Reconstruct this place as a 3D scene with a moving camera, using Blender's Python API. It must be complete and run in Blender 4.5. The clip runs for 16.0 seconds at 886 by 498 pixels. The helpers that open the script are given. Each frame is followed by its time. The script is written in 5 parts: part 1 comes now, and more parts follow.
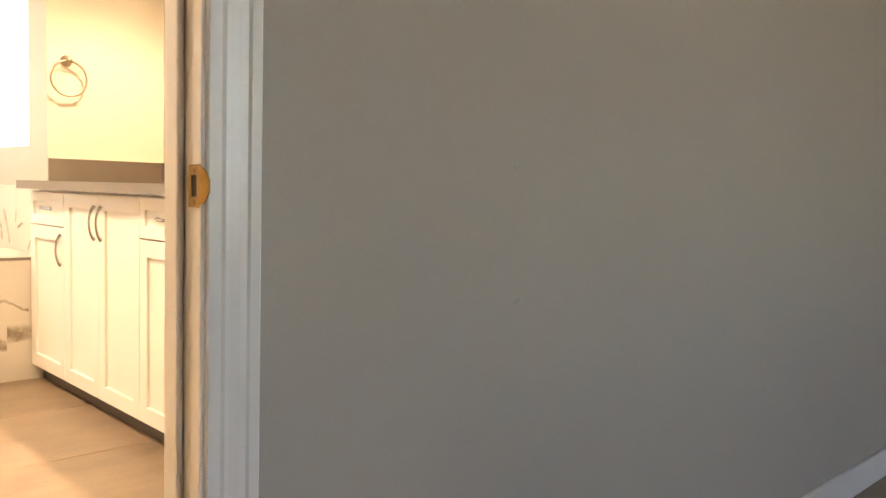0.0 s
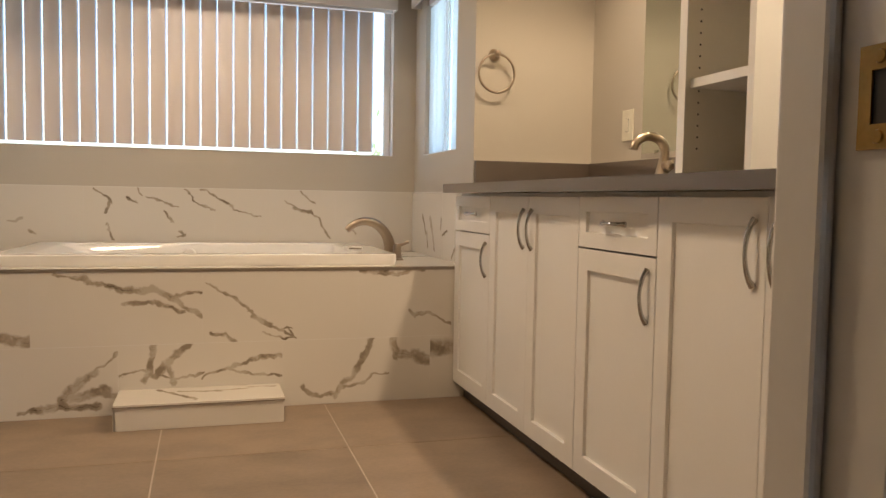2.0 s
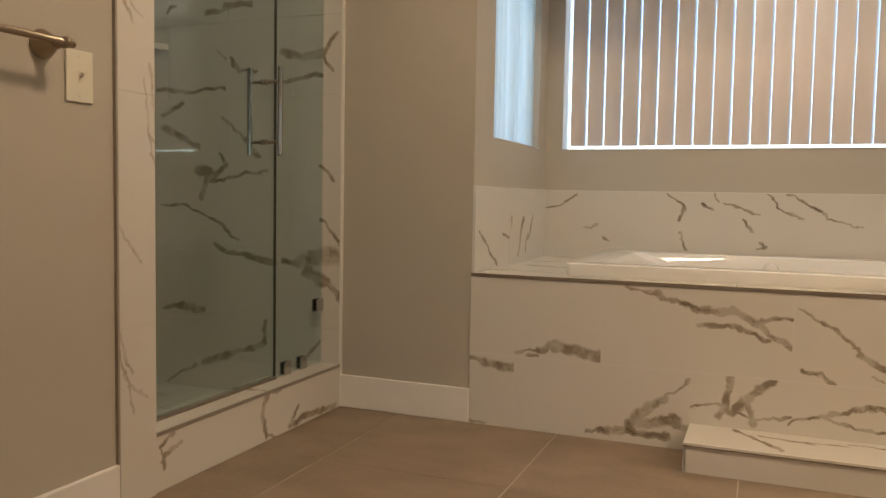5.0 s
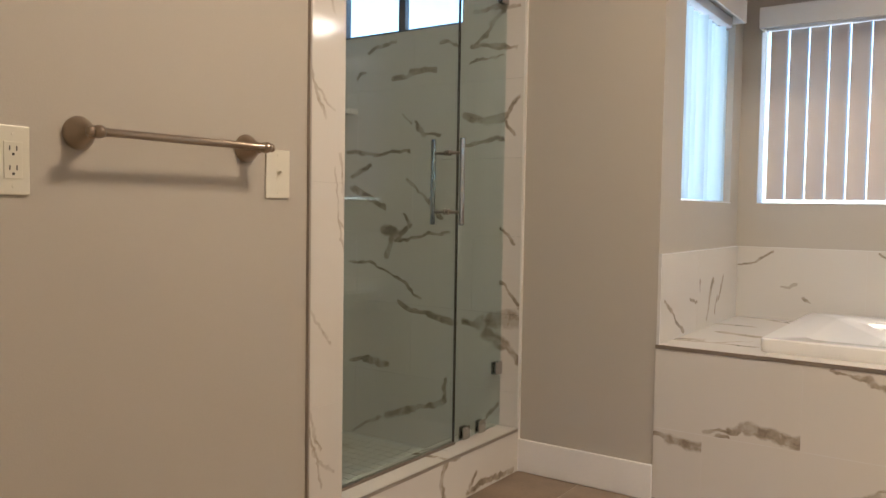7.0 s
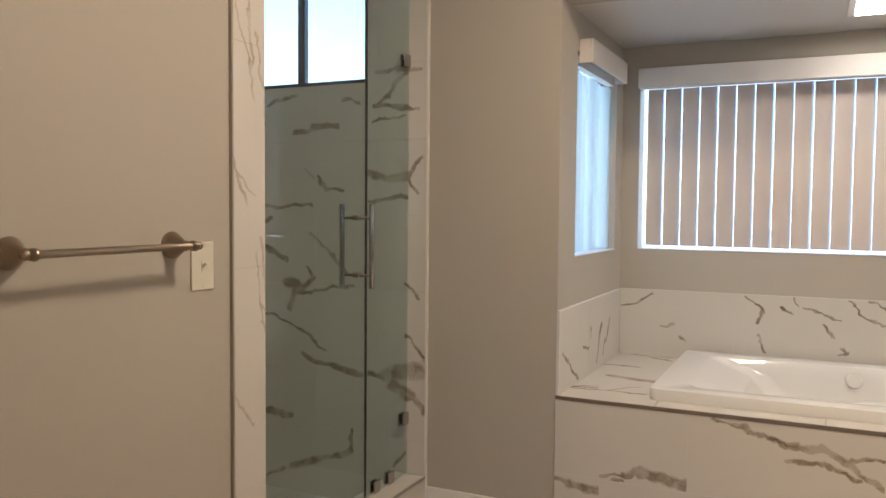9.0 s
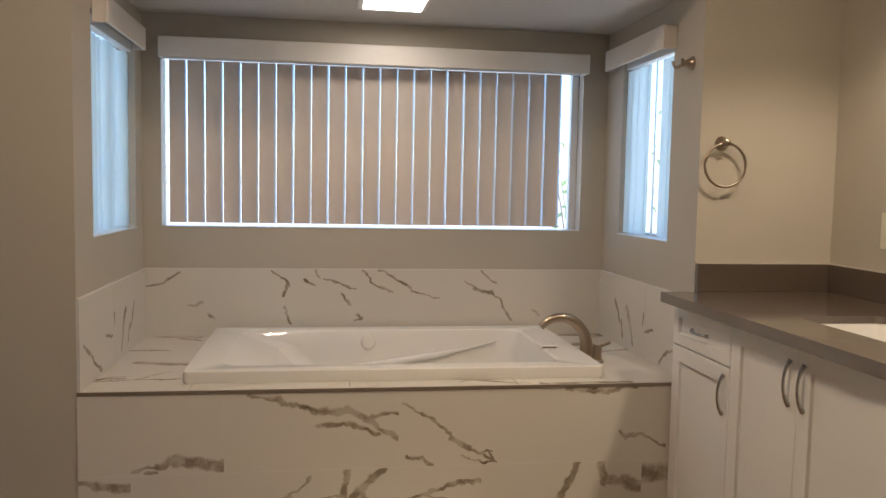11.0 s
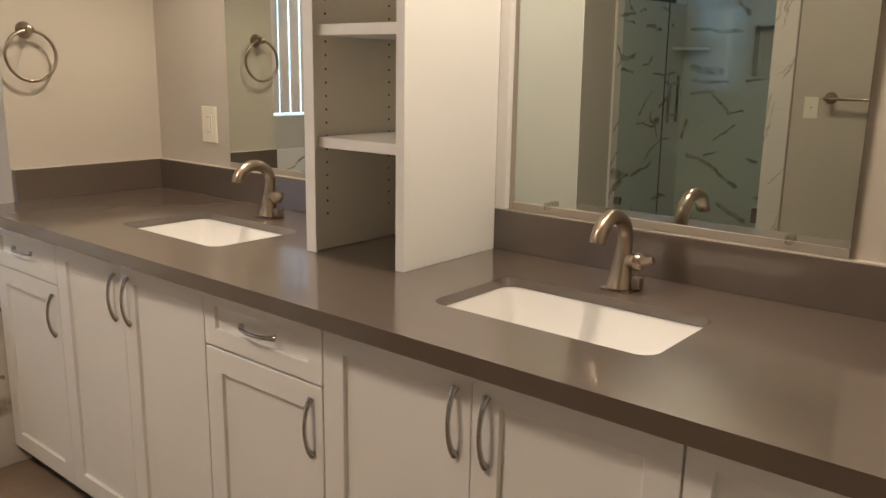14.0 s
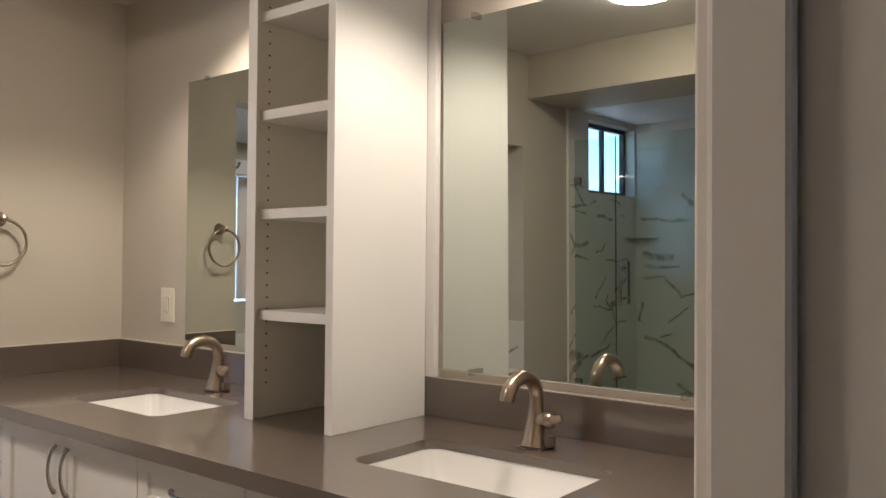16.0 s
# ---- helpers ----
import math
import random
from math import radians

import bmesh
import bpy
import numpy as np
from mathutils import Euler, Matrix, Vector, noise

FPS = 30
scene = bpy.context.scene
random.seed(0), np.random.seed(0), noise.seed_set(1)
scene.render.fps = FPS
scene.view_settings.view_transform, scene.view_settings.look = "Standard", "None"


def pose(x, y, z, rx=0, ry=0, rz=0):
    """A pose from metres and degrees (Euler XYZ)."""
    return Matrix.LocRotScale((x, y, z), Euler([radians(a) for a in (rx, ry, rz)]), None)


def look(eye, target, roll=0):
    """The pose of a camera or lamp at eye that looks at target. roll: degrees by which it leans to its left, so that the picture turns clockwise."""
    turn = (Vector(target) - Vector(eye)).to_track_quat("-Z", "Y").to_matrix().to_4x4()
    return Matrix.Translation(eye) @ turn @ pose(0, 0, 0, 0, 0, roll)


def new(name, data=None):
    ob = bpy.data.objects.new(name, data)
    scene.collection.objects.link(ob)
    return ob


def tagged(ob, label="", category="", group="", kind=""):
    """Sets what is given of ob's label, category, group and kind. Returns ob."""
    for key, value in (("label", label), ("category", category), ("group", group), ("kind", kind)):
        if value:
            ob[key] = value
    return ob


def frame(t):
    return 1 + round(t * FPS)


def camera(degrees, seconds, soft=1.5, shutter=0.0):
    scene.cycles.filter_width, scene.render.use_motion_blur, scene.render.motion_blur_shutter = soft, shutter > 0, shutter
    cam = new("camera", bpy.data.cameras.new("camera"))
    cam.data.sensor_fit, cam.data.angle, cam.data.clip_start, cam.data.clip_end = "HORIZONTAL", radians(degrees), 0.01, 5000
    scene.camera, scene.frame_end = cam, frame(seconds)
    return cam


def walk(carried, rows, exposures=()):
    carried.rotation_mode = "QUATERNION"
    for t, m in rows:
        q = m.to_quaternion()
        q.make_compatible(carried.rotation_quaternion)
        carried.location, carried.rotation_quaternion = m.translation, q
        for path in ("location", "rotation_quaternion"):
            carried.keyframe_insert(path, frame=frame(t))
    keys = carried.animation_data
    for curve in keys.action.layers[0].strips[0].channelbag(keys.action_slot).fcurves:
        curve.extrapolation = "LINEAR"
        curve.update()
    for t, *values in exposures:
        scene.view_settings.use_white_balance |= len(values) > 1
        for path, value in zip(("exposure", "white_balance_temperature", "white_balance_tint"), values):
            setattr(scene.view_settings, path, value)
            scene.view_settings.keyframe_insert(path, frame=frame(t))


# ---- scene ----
cam = camera(57.9, 16.0)
PATH = [
    (0, (0.942, 2.122, 0.898), (2.328, 3.557, 0.755), 1.5),
    (0.5, (1.074, 2.314, 0.876), (2.071, 4.044, 0.759), 1.4),
    (1, (1.115, 2.466, 0.838), (1.837, 4.328, 0.721), 1.2),
    (1.5, (1.118, 2.648, 0.843), (1.741, 4.544, 0.722), 1.1),
    (2, (1.097, 2.781, 0.836), (1.665, 4.695, 0.713), 1.0),
    (2.5, (1.156, 2.945, 0.814), (1.472, 4.915, 0.687), 0.9),
    (3, (1.183, 3.061, 0.811), (1.251, 5.055, 0.685), 1.0),
    (3.5, (1.143, 3.111, 0.817), (1.032, 5.104, 0.694), 1.1),
    (4, (1.096, 3.142, 0.824), (0.758, 5.11, 0.707), 1.0),
    (4.5, (1.044, 3.176, 0.83), (0.513, 5.1, 0.708), 0.9),
    (5, (0.986, 3.247, 0.828), (0.244, 5.1, 0.7), 1.0),
    (5.2, (1.0, 3.291, 0.833), (0.121, 5.083, 0.703), 0.5),
    (7.3, (0.943, 3.266, 1.068), (-0.192, 4.91, 0.968), 0.9),
    (7.5, (0.928, 3.225, 1.104), (-0.2, 4.873, 1.001), 0.9),
    (8, (0.893, 3.118, 1.203), (-0.217, 4.778, 1.092), 0.8),
    (8.2, (0.876, 3.096, 1.227), (-0.206, 4.774, 1.111), 1.0),
    (10.3, (0.901, 3.225, 1.261), (0.756, 5.218, 1.161), 0.6),
    (10.5, (0.842, 3.211, 1.26), (0.835, 5.208, 1.151), 1.4),
    (11, (0.821, 3.205, 1.27), (1.112, 5.178, 1.114), 1.1),
    (11.5, (0.869, 3.205, 1.311), (1.441, 5.09, 0.97), 1.4),
    (12, (0.935, 3.211, 1.367), (1.793, 4.974, 0.975), 1.1),
    (12.5, (0.986, 3.223, 1.395), (2.127, 4.816, 0.993), 1.3),
    (13, (1.033, 3.253, 1.399), (2.363, 4.687, 0.981), 1.3),
    (13.5, (1.07, 3.268, 1.373), (2.522, 4.576, 0.945), 1.1),
    (14, (1.075, 3.265, 1.345), (2.582, 4.505, 0.908), 1.0),
    (14.5, (1.067, 3.235, 1.336), (2.592, 4.45, 0.891), 0.9),
    (15, (1.066, 3.211, 1.331), (2.6, 4.418, 0.895), 1.0),
    (15.5, (1.067, 3.192, 1.319), (2.618, 4.402, 0.956), 0.9),
    (15.7, (1.064, 3.155, 1.314), (2.622, 4.388, 1.114), 0.7),
    (16, (1.045, 3.065, 1.308), (2.612, 4.307, 1.343), 0.5),
]

BASE = 2.50
EXPOSURES = [(t, BASE + e, k - 90, 13 if t < 3.3 else 11) for t, e, k in ((0.0, 1.92, 7300), (0.5, 1.02, 7200), (1.0, 0.34, 7200), (1.5, 0.2, 6850), (2.2, 0.1, 6300), (3.0, -0.02, 6050), (3.6, -0.1, 6050), (4.2, -0.05, 6250), (5.0, -0.08, 6350), (7.4, 0.42, 5500),
                                               (8.2, 0.42, 5500), (10.4, -0.35, 5750), (11.4, -0.34, 5850), (13.3, -0.02, 5750), (14.3, 0.01, 5550), (15.5, 0.0, 5350), (16.0, -0.05, 5250))]
walk(cam, [(t, look(eye, target, roll)) for t, eye, target, roll in PATH], EXPOSURES)

# ---- world, sun, lamps ----
SKY, SUN = 0.125, 2.0
world = bpy.data.worlds.new("sky")
scene.world = world
world.use_nodes = True
wn = world.node_tree.nodes
sky = wn.new("ShaderNodeTexSky")
sky.sky_type, sky.sun_disc = "NISHITA", False
sky.sun_elevation, sky.sun_rotation = radians(74), radians(180)
wn["Background"].inputs[1].default_value = SKY
world.node_tree.links.new(sky.outputs[0], wn["Background"].inputs[0])
sun = new("sun", bpy.data.lights.new("sun", "SUN"))
sun.data.energy, sun.data.angle, sun.data.color = SUN, radians(0.5), (1, 0.96, 0.9)
sun.matrix_world = look((0, -4, 14), (0, 0, 0.05))

WARM = (1.0, 0.755, 0.49)


def lamp(name, kind, place, power, colour=WARM, size=0.1, target=None, cone=120):
    data = bpy.data.lights.new(name, kind)
    data.energy, data.color = power, colour
    if kind == "AREA":
        data.shape, data.size = "DISK", size
    else:
        data.shadow_soft_size = size
    if kind == "SPOT":
        data.spot_size, data.spot_blend = radians(cone), 0.45
    ob = new(name, data)
    ob.matrix_world = look(place, target or (place[0], place[1], place[2] - 1))
    return ob


CAN_X, CAN_Z, CAN_YS = 2.43, 2.31, (5.08, 3.88)
DOME = (0.76, 4.78, 2.63)
for cy in CAN_YS:
    lamp("downlight_bulb", "SPOT", (CAN_X, cy, CAN_Z - 0.012), 17.5, size=0.065, cone=122)
lamp("fan_light_bulb", "AREA", (1.09, 6.54, 2.004), 0.5, size=0.2)

# ---- materials ----


def nodes_of(name):
    m = bpy.data.materials.new(name)
    m.use_nodes = True
    t = m.node_tree
    return m, t, t.nodes["Principled BSDF"], t.links.new


def material(name, colour, rough=0.5, metal=0.0, vary=0.06, scale=3.0, grain=120.0, bump=0.05, spread=0.08, stretch=(1, 1, 1), coat=0.0, random_tone=0.0):
    """Base colour with broad and fine variation, uneven gloss and fine relief."""
    m, t, b, link = nodes_of(name)
    n = t.nodes
    mp = n.new("ShaderNodeMapping")
    mp.inputs["Scale"].default_value = stretch
    geo = n.new("ShaderNodeNewGeometry")
    link(geo.outputs["Position"], mp.inputs[0])
    broad, fine = n.new("ShaderNodeTexNoise"), n.new("ShaderNodeTexNoise")
    broad.inputs["Scale"].default_value, broad.inputs["Detail"].default_value = scale, 4
    fine.inputs["Scale"].default_value, fine.inputs["Detail"].default_value = grain, 3
    link(mp.outputs[0], broad.inputs["Vector"])
    link(mp.outputs[0], fine.inputs["Vector"])
    mix = n.new("ShaderNodeMath")
    mix.operation = "MULTIPLY_ADD"
    mix.inputs[1].default_value = 0.35
    link(fine.outputs["Fac"], mix.inputs[0])
    link(broad.outputs["Fac"], mix.inputs[2])
    fac = mix.outputs[0]
    if random_tone:
        info = n.new("ShaderNodeObjectInfo")
        add = n.new("ShaderNodeMath")
        add.operation = "MULTIPLY_ADD"
        add.inputs[1].default_value = random_tone
        link(info.outputs["Random"], add.inputs[0])
        link(fac, add.inputs[2])
        fac = add.outputs[0]
    ramp = n.new("ShaderNodeMapRange")
    ramp.inputs[1].default_value, ramp.inputs[2].default_value = 0.35, 1.0
    ramp.inputs[3].default_value, ramp.inputs[4].default_value = 1 - vary, 1 + vary
    link(fac, ramp.inputs[0])
    tint = n.new("ShaderNodeVectorMath")
    tint.operation = "SCALE"
    tint.inputs[0].default_value = colour
    link(ramp.outputs[0], tint.inputs["Scale"])
    link(tint.outputs[0], b.inputs["Base Color"])
    gl = n.new("ShaderNodeMapRange")
    gl.inputs[3].default_value, gl.inputs[4].default_value = max(0.02, rough - spread), rough + spread
    link(broad.outputs["Fac"], gl.inputs[0])
    link(gl.outputs[0], b.inputs["Roughness"])
    b.inputs["Metallic"].default_value = metal
    b.inputs["Coat Weight"].default_value = coat
    if bump:
        bp = n.new("ShaderNodeBump")
        bp.inputs["Strength"].default_value, bp.inputs["Distance"].default_value = bump, 0.002
        link(fine.outputs["Fac"], bp.inputs["Height"])
        link(bp.outputs[0], b.inputs["Normal"])
    return m


def marble(name, veins=(), plane="xz", loose=0.55, seed=0.0, rough=0.16, pale=1.0):
    """Polished white marble-look porcelain. veins: (u1, v1, u2, v2, half width) on the plane; loose: how much free veining runs between them."""
    m, t, b, link = nodes_of(name)
    n = t.nodes
    geo = n.new("ShaderNodeNewGeometry")
    warp = n.new("ShaderNodeTexNoise")
    warp.inputs["Scale"].default_value, warp.inputs["Detail"].default_value = 8.0, 8
    link(geo.outputs["Position"], warp.inputs["Vector"])
    off = n.new("ShaderNodeVectorMath")
    off.operation = "MULTIPLY_ADD"
    off.inputs[1].default_value = (0.05, 0.05, 0.05)
    link(warp.outputs["Color"], off.inputs[0])
    link(geo.outputs["Position"], off.inputs[2])
    mv = n.new("ShaderNodeVectorMath")
    mv.operation = "SUBTRACT"
    mv.inputs[1].default_value = (0.025, 0.025, 0.025)
    link(off.outputs[0], mv.inputs[0])
    warp2 = n.new("ShaderNodeTexNoise")
    warp2.inputs["Scale"].default_value, warp2.inputs["Detail"].default_value = 30.0, 6
    link(geo.outputs["Position"], warp2.inputs["Vector"])
    off2 = n.new("ShaderNodeVectorMath")
    off2.operation = "MULTIPLY_ADD"
    off2.inputs[1].default_value = (0.032, 0.032, 0.032)
    link(warp2.outputs["Color"], off2.inputs[0])
    link(mv.outputs[0], off2.inputs[2])
    mv2 = n.new("ShaderNodeVectorMath")
    mv2.operation = "SUBTRACT"
    mv2.inputs[1].default_value = (0.016, 0.016, 0.016)
    link(off2.outputs[0], mv2.inputs[0])
    place = mv2.outputs[0]
    total = core_line = None

    def flat(src):
        """The two coordinates of the vein's plane."""
        sep, com = n.new("ShaderNodeSeparateXYZ"), n.new("ShaderNodeCombineXYZ")
        link(src, sep.inputs[0])
        link(sep.outputs["XYZ".index(plane[0].upper())], com.inputs[0])
        link(sep.outputs["XYZ".index(plane[1].upper())], com.inputs[1])
        return com.outputs[0]

    def stroke(src, vein, half, longer, sofar):
        """One round-ended stroke, joined to those before it."""
        u1, v1, u2, v2, w = vein
        mp = n.new("ShaderNodeMapping")
        mp.vector_type = "TEXTURE"
        mp.inputs["Location"].default_value = ((u1 + u2) / 2, (v1 + v2) / 2, 0)
        mp.inputs["Rotation"].default_value = (0, 0, math.atan2(v2 - v1, u2 - u1))
        mp.inputs["Scale"].default_value = (half, half, 1)
        link(src, mp.inputs[0])
        last = mp.outputs[0]
        run = (math.hypot(u2 - u1, v2 - v1) / 2 + longer) / half
        steps = [n.new("ShaderNodeVectorMath") for k in range(3)]
        steps[0].operation, steps[1].operation, steps[2].operation = "ABSOLUTE", "MINIMUM", "SUBTRACT"
        link(last, steps[0].inputs[0])
        link(steps[0].outputs[0], steps[1].inputs[0])
        steps[1].inputs[1].default_value = (run, 0, 0)
        link(steps[0].outputs[0], steps[2].inputs[0])
        link(steps[1].outputs[0], steps[2].inputs[1])
        g = n.new("ShaderNodeTexGradient")
        g.gradient_type = "SPHERICAL"
        link(steps[2].outputs[0], g.inputs[0])
        if sofar is None:
            return g.outputs["Fac"]
        mx = n.new("ShaderNodeMath")
        mx.operation = "MAXIMUM"
        link(sofar, mx.inputs[0])
        link(g.outputs["Fac"], mx.inputs[1])
        return mx.outputs[0]

    if veins:
        # the dark cores wander more than the pale bodies
        warp3 = n.new("ShaderNodeTexNoise")
        warp3.inputs["Scale"].default_value, warp3.inputs["Detail"].default_value, warp3.inputs["Roughness"].default_value = 16.0, 6, 0.6
        link(geo.outputs["Position"], warp3.inputs["Vector"])
        centred = n.new("ShaderNodeVectorMath")
        centred.operation = "SUBTRACT"
        centred.inputs[1].default_value = (0.5, 0.5, 0.5)
        link(warp3.outputs["Color"], centred.inputs[0])
        off3 = n.new("ShaderNodeVectorMath")
        off3.operation = "MULTIPLY_ADD"
        off3.inputs[1].default_value = (0.030, 0.030, 0.030)
        link(centred.outputs[0], off3.inputs[0])
        link(place, off3.inputs[2])
        body_at, core_at = flat(place), flat(off3.outputs[0])
        for vein in veins:
            w = vein[4]
            total = stroke(body_at, vein, w * 1.12 + 0.001, 0.0, total)
            core_line = stroke(core_at, vein, max(0.0032, w * 0.22), 0.0, core_line)
    # free veins: a thin contour of slanted, stretched noise, let through in patches
    mp = n.new("ShaderNodeMapping")
    mp.inputs["Location"].default_value = (seed, seed * 1.7, seed * 0.6)
    mp.inputs["Rotation"].default_value = (0.5, 0.75, 0.6)
    mp.inputs["Scale"].default_value = (1.1, 2.8, 2.8)
    link(place, mp.inputs[0])
    free = n.new("ShaderNodeTexNoise")
    free.inputs["Scale"].default_value, free.inputs["Detail"].default_value, free.inputs["Roughness"].default_value = 1.05, 4, 0.6
    link(mp.outputs[0], free.inputs["Vector"])
    d = n.new("ShaderNodeMath")
    d.operation = "SUBTRACT"
    d.inputs[1].default_value = 0.5
    link(free.outputs["Fac"], d.inputs[0])
    ab = n.new("ShaderNodeMath")
    ab.operation = "ABSOLUTE"
    link(d.outputs[0], ab.inputs[0])
    line = n.new("ShaderNodeValToRGB")
    le = line.color_ramp.elements
    le[0].position, le[0].color = 0.0, (1, 1, 1, 1)
    le[1].position, le[1].color = 0.05, (0, 0, 0, 1)
    core = le.new(0.011)
    core.color = (0.42, 0.42, 0.42, 1)
    link(ab.outputs[0], line.inputs[0])
    patch = n.new("ShaderNodeTexNoise")
    patch.inputs["Scale"].default_value, patch.inputs["Detail"].default_value = 1.7, 2
    link(mp.outputs[0], patch.inputs["Vector"])
    let = n.new("ShaderNodeMapRange")
    let.inputs[1].default_value, let.inputs[2].default_value = 0.50, 0.60
    let.inputs[3].default_value, let.inputs[4].default_value = 0.0, loose
    link(patch.outputs["Fac"], let.inputs[0])
    fr = n.new("ShaderNodeMath")
    fr.operation = "MULTIPLY"
    link(line.outputs[0], fr.inputs[0])
    link(let.outputs[0], fr.inputs[1])
    fac = fr.outputs[0]
    if total is not None:
        # pale smoky bodies, thin dark cores
        body = n.new("ShaderNodeMapRange")
        body.inputs[1].default_value, body.inputs[2].default_value = 0.06, 0.52
        body.inputs[4].default_value = 0.70
        link(total, body.inputs[0])
        thin = n.new("ShaderNodeMapRange")
        thin.inputs[1].default_value, thin.inputs[2].default_value = 0.08, 0.60
        link(core_line, thin.inputs[0])
        # the dark cores come and go
        gate, gated, gmul = n.new("ShaderNodeTexNoise"), n.new("ShaderNodeMapRange"), n.new("ShaderNodeMath")
        gate.inputs["Scale"].default_value, gate.inputs["Detail"].default_value = 7.0, 3
        link(geo.outputs["Position"], gate.inputs["Vector"])
        gated.inputs[1].default_value, gated.inputs[2].default_value = 0.40, 0.58
        gated.inputs[3].default_value = 0.35
        link(gate.outputs["Fac"], gated.inputs[0])
        gmul.operation = "MULTIPLY"
        link(thin.outputs[0], gmul.inputs[0])
        link(gated.outputs[0], gmul.inputs[1])
        for extra in (body.outputs[0], gmul.outputs[0]):
            mx = n.new("ShaderNodeMath")
            mx.operation = "MAXIMUM"
            link(extra, mx.inputs[0])
            link(fac, mx.inputs[1])
            fac = mx.outputs[0]
    # veins fade and thicken along their run
    mott = n.new("ShaderNodeTexNoise")
    mott.inputs["Scale"].default_value, mott.inputs["Detail"].default_value, mott.inputs["Roughness"].default_value = 15.0, 4, 0.55
    link(place, mott.inputs["Vector"])
    mr = n.new("ShaderNodeMapRange")
    mr.inputs[1].default_value, mr.inputs[2].default_value = 0.42, 0.60
    mr.inputs[3].default_value, mr.inputs[4].default_value = 0.42 * pale, 1.0 * pale
    link(mott.outputs["Fac"], mr.inputs[0])
    mm = n.new("ShaderNodeMath")
    mm.operation = "MULTIPLY"
    link(fac, mm.inputs[0])
    link(mr.outputs[0], mm.inputs[1])
    ramp = n.new("ShaderNodeValToRGB")
    e = ramp.color_ramp.elements
    e[0].position, e[0].color = 0.0, (0.64, 0.602, 0.54, 1)
    e[1].position, e[1].color = 1.0, (0.105, 0.078, 0.052, 1)
    mid = e.new(0.45)
    mid.color = (0.37, 0.315, 0.245, 1)
    link(mm.outputs[0], ramp.inputs[0])
    link(ramp.outputs[0], b.inputs["Base Color"])
    b.inputs["Roughness"].default_value = rough
    return m


def glass(name, tint):
    m, t, b, link = nodes_of(name)
    n = t.nodes
    n.remove(b)
    lw = n.new("ShaderNodeLayerWeight")
    lw.inputs["Blend"].default_value = 0.5
    pw, fr = n.new("ShaderNodeMath"), n.new("ShaderNodeMath")
    pw.operation, fr.operation = "POWER", "MULTIPLY_ADD"
    pw.inputs[1].default_value = 4.0
    fr.inputs[1].default_value, fr.inputs[2].default_value = 0.93, 0.045
    link(lw.outputs["Facing"], pw.inputs[0])
    link(pw.outputs[0], fr.inputs[0])
    tr, gl, mx = n.new("ShaderNodeBsdfTransparent"), n.new("ShaderNodeBsdfGlossy"), n.new("ShaderNodeMixShader")
    tr.inputs[0].default_value = (*tint, 1)
    gl.inputs["Roughness"].default_value = 0.0
    link(fr.outputs[0], mx.inputs[0])
    link(tr.outputs[0], mx.inputs[1])
    link(gl.outputs[0], mx.inputs[2])
    link(mx.outputs[0], n["Material Output"].inputs[0])
    return m


def glow(name, colour, strength):
    m, t, b, link = nodes_of(name)
    b.inputs["Base Color"].default_value = (0.8, 0.8, 0.78, 1)
    b.inputs["Emission Color"].default_value = (*colour, 1)
    b.inputs["Emission Strength"].default_value = strength
    return m


# greige darkened and warmed, in place of dimmer, less blue light in the hall
HALL_SHADE_PAINT = material("greige_paint_hall_shade", (0.412, 0.366, 0.302), 0.6, vary=0.06, scale=1.1, grain=260, bump=0.12)
PAINT = material("greige_wall_paint", (0.465, 0.423, 0.354), 0.6, vary=0.03, scale=1.3, grain=260, bump=0.12)
CEIL = material("ceiling_paint", (0.62, 0.60, 0.57), 0.4, vary=0.03, scale=1.0, grain=200, bump=0.1)
TRIM = material("white_trim_paint", (0.77, 0.738, 0.685), 0.33, vary=0.04, scale=5, grain=90, bump=0.04)
# cabinet white yellowed to stand in for warm downlight inside the shelf tower
WARM_LIT_LINING = material("warm_lit_shelf_lining", (0.82, 0.78, 0.66), 0.38, vary=0.025, scale=3, grain=140, bump=0.03)
CAB = material("white_cabinet_lacquer", (0.815, 0.80, 0.768), 0.34, vary=0.025, scale=3, grain=140, bump=0.03)
QUARTZ = material("taupe_quartz", (0.085, 0.062, 0.046), 0.42, vary=0.07, scale=14, grain=420, bump=0.004, spread=0.0, coat=1.0)
QUARTZ.node_tree.nodes["Principled BSDF"].inputs["IOR"].default_value = 1.55
QUARTZ.node_tree.nodes["Principled BSDF"].inputs["Coat Roughness"].default_value = 0.11
QUARTZ.node_tree.nodes["Principled BSDF"].inputs["Coat IOR"].default_value = 1.75
FLOOR = material("taupe_floor_tile", (0.205, 0.151, 0.106), 0.42, vary=0.38, scale=4.6, grain=60, bump=0.06, stretch=(1, 1.6, 1), random_tone=0.25)
GROUT = material("pale_grout", (0.46, 0.39, 0.32), 0.85, vary=0.1, scale=12, grain=300, bump=0.2)
GROUT_W = material("white_grout", (0.66, 0.64, 0.61), 0.8, vary=0.06, scale=12, grain=300, bump=0.15)
NICKEL = material("brushed_nickel", (0.36, 0.295, 0.228), 0.31, metal=1.0, vary=0.06, scale=20, grain=300, bump=0.0, spread=0.04)
CHROME = material("polished_chrome", (0.47, 0.46, 0.45), 0.05, metal=1.0, vary=0.03, scale=10, grain=200, bump=0.0, spread=0.03)
CHANNEL = material("dull_mirror_channel", (0.36, 0.32, 0.27), 0.45, metal=0.4, vary=0.06, scale=20, grain=300, bump=0.0)
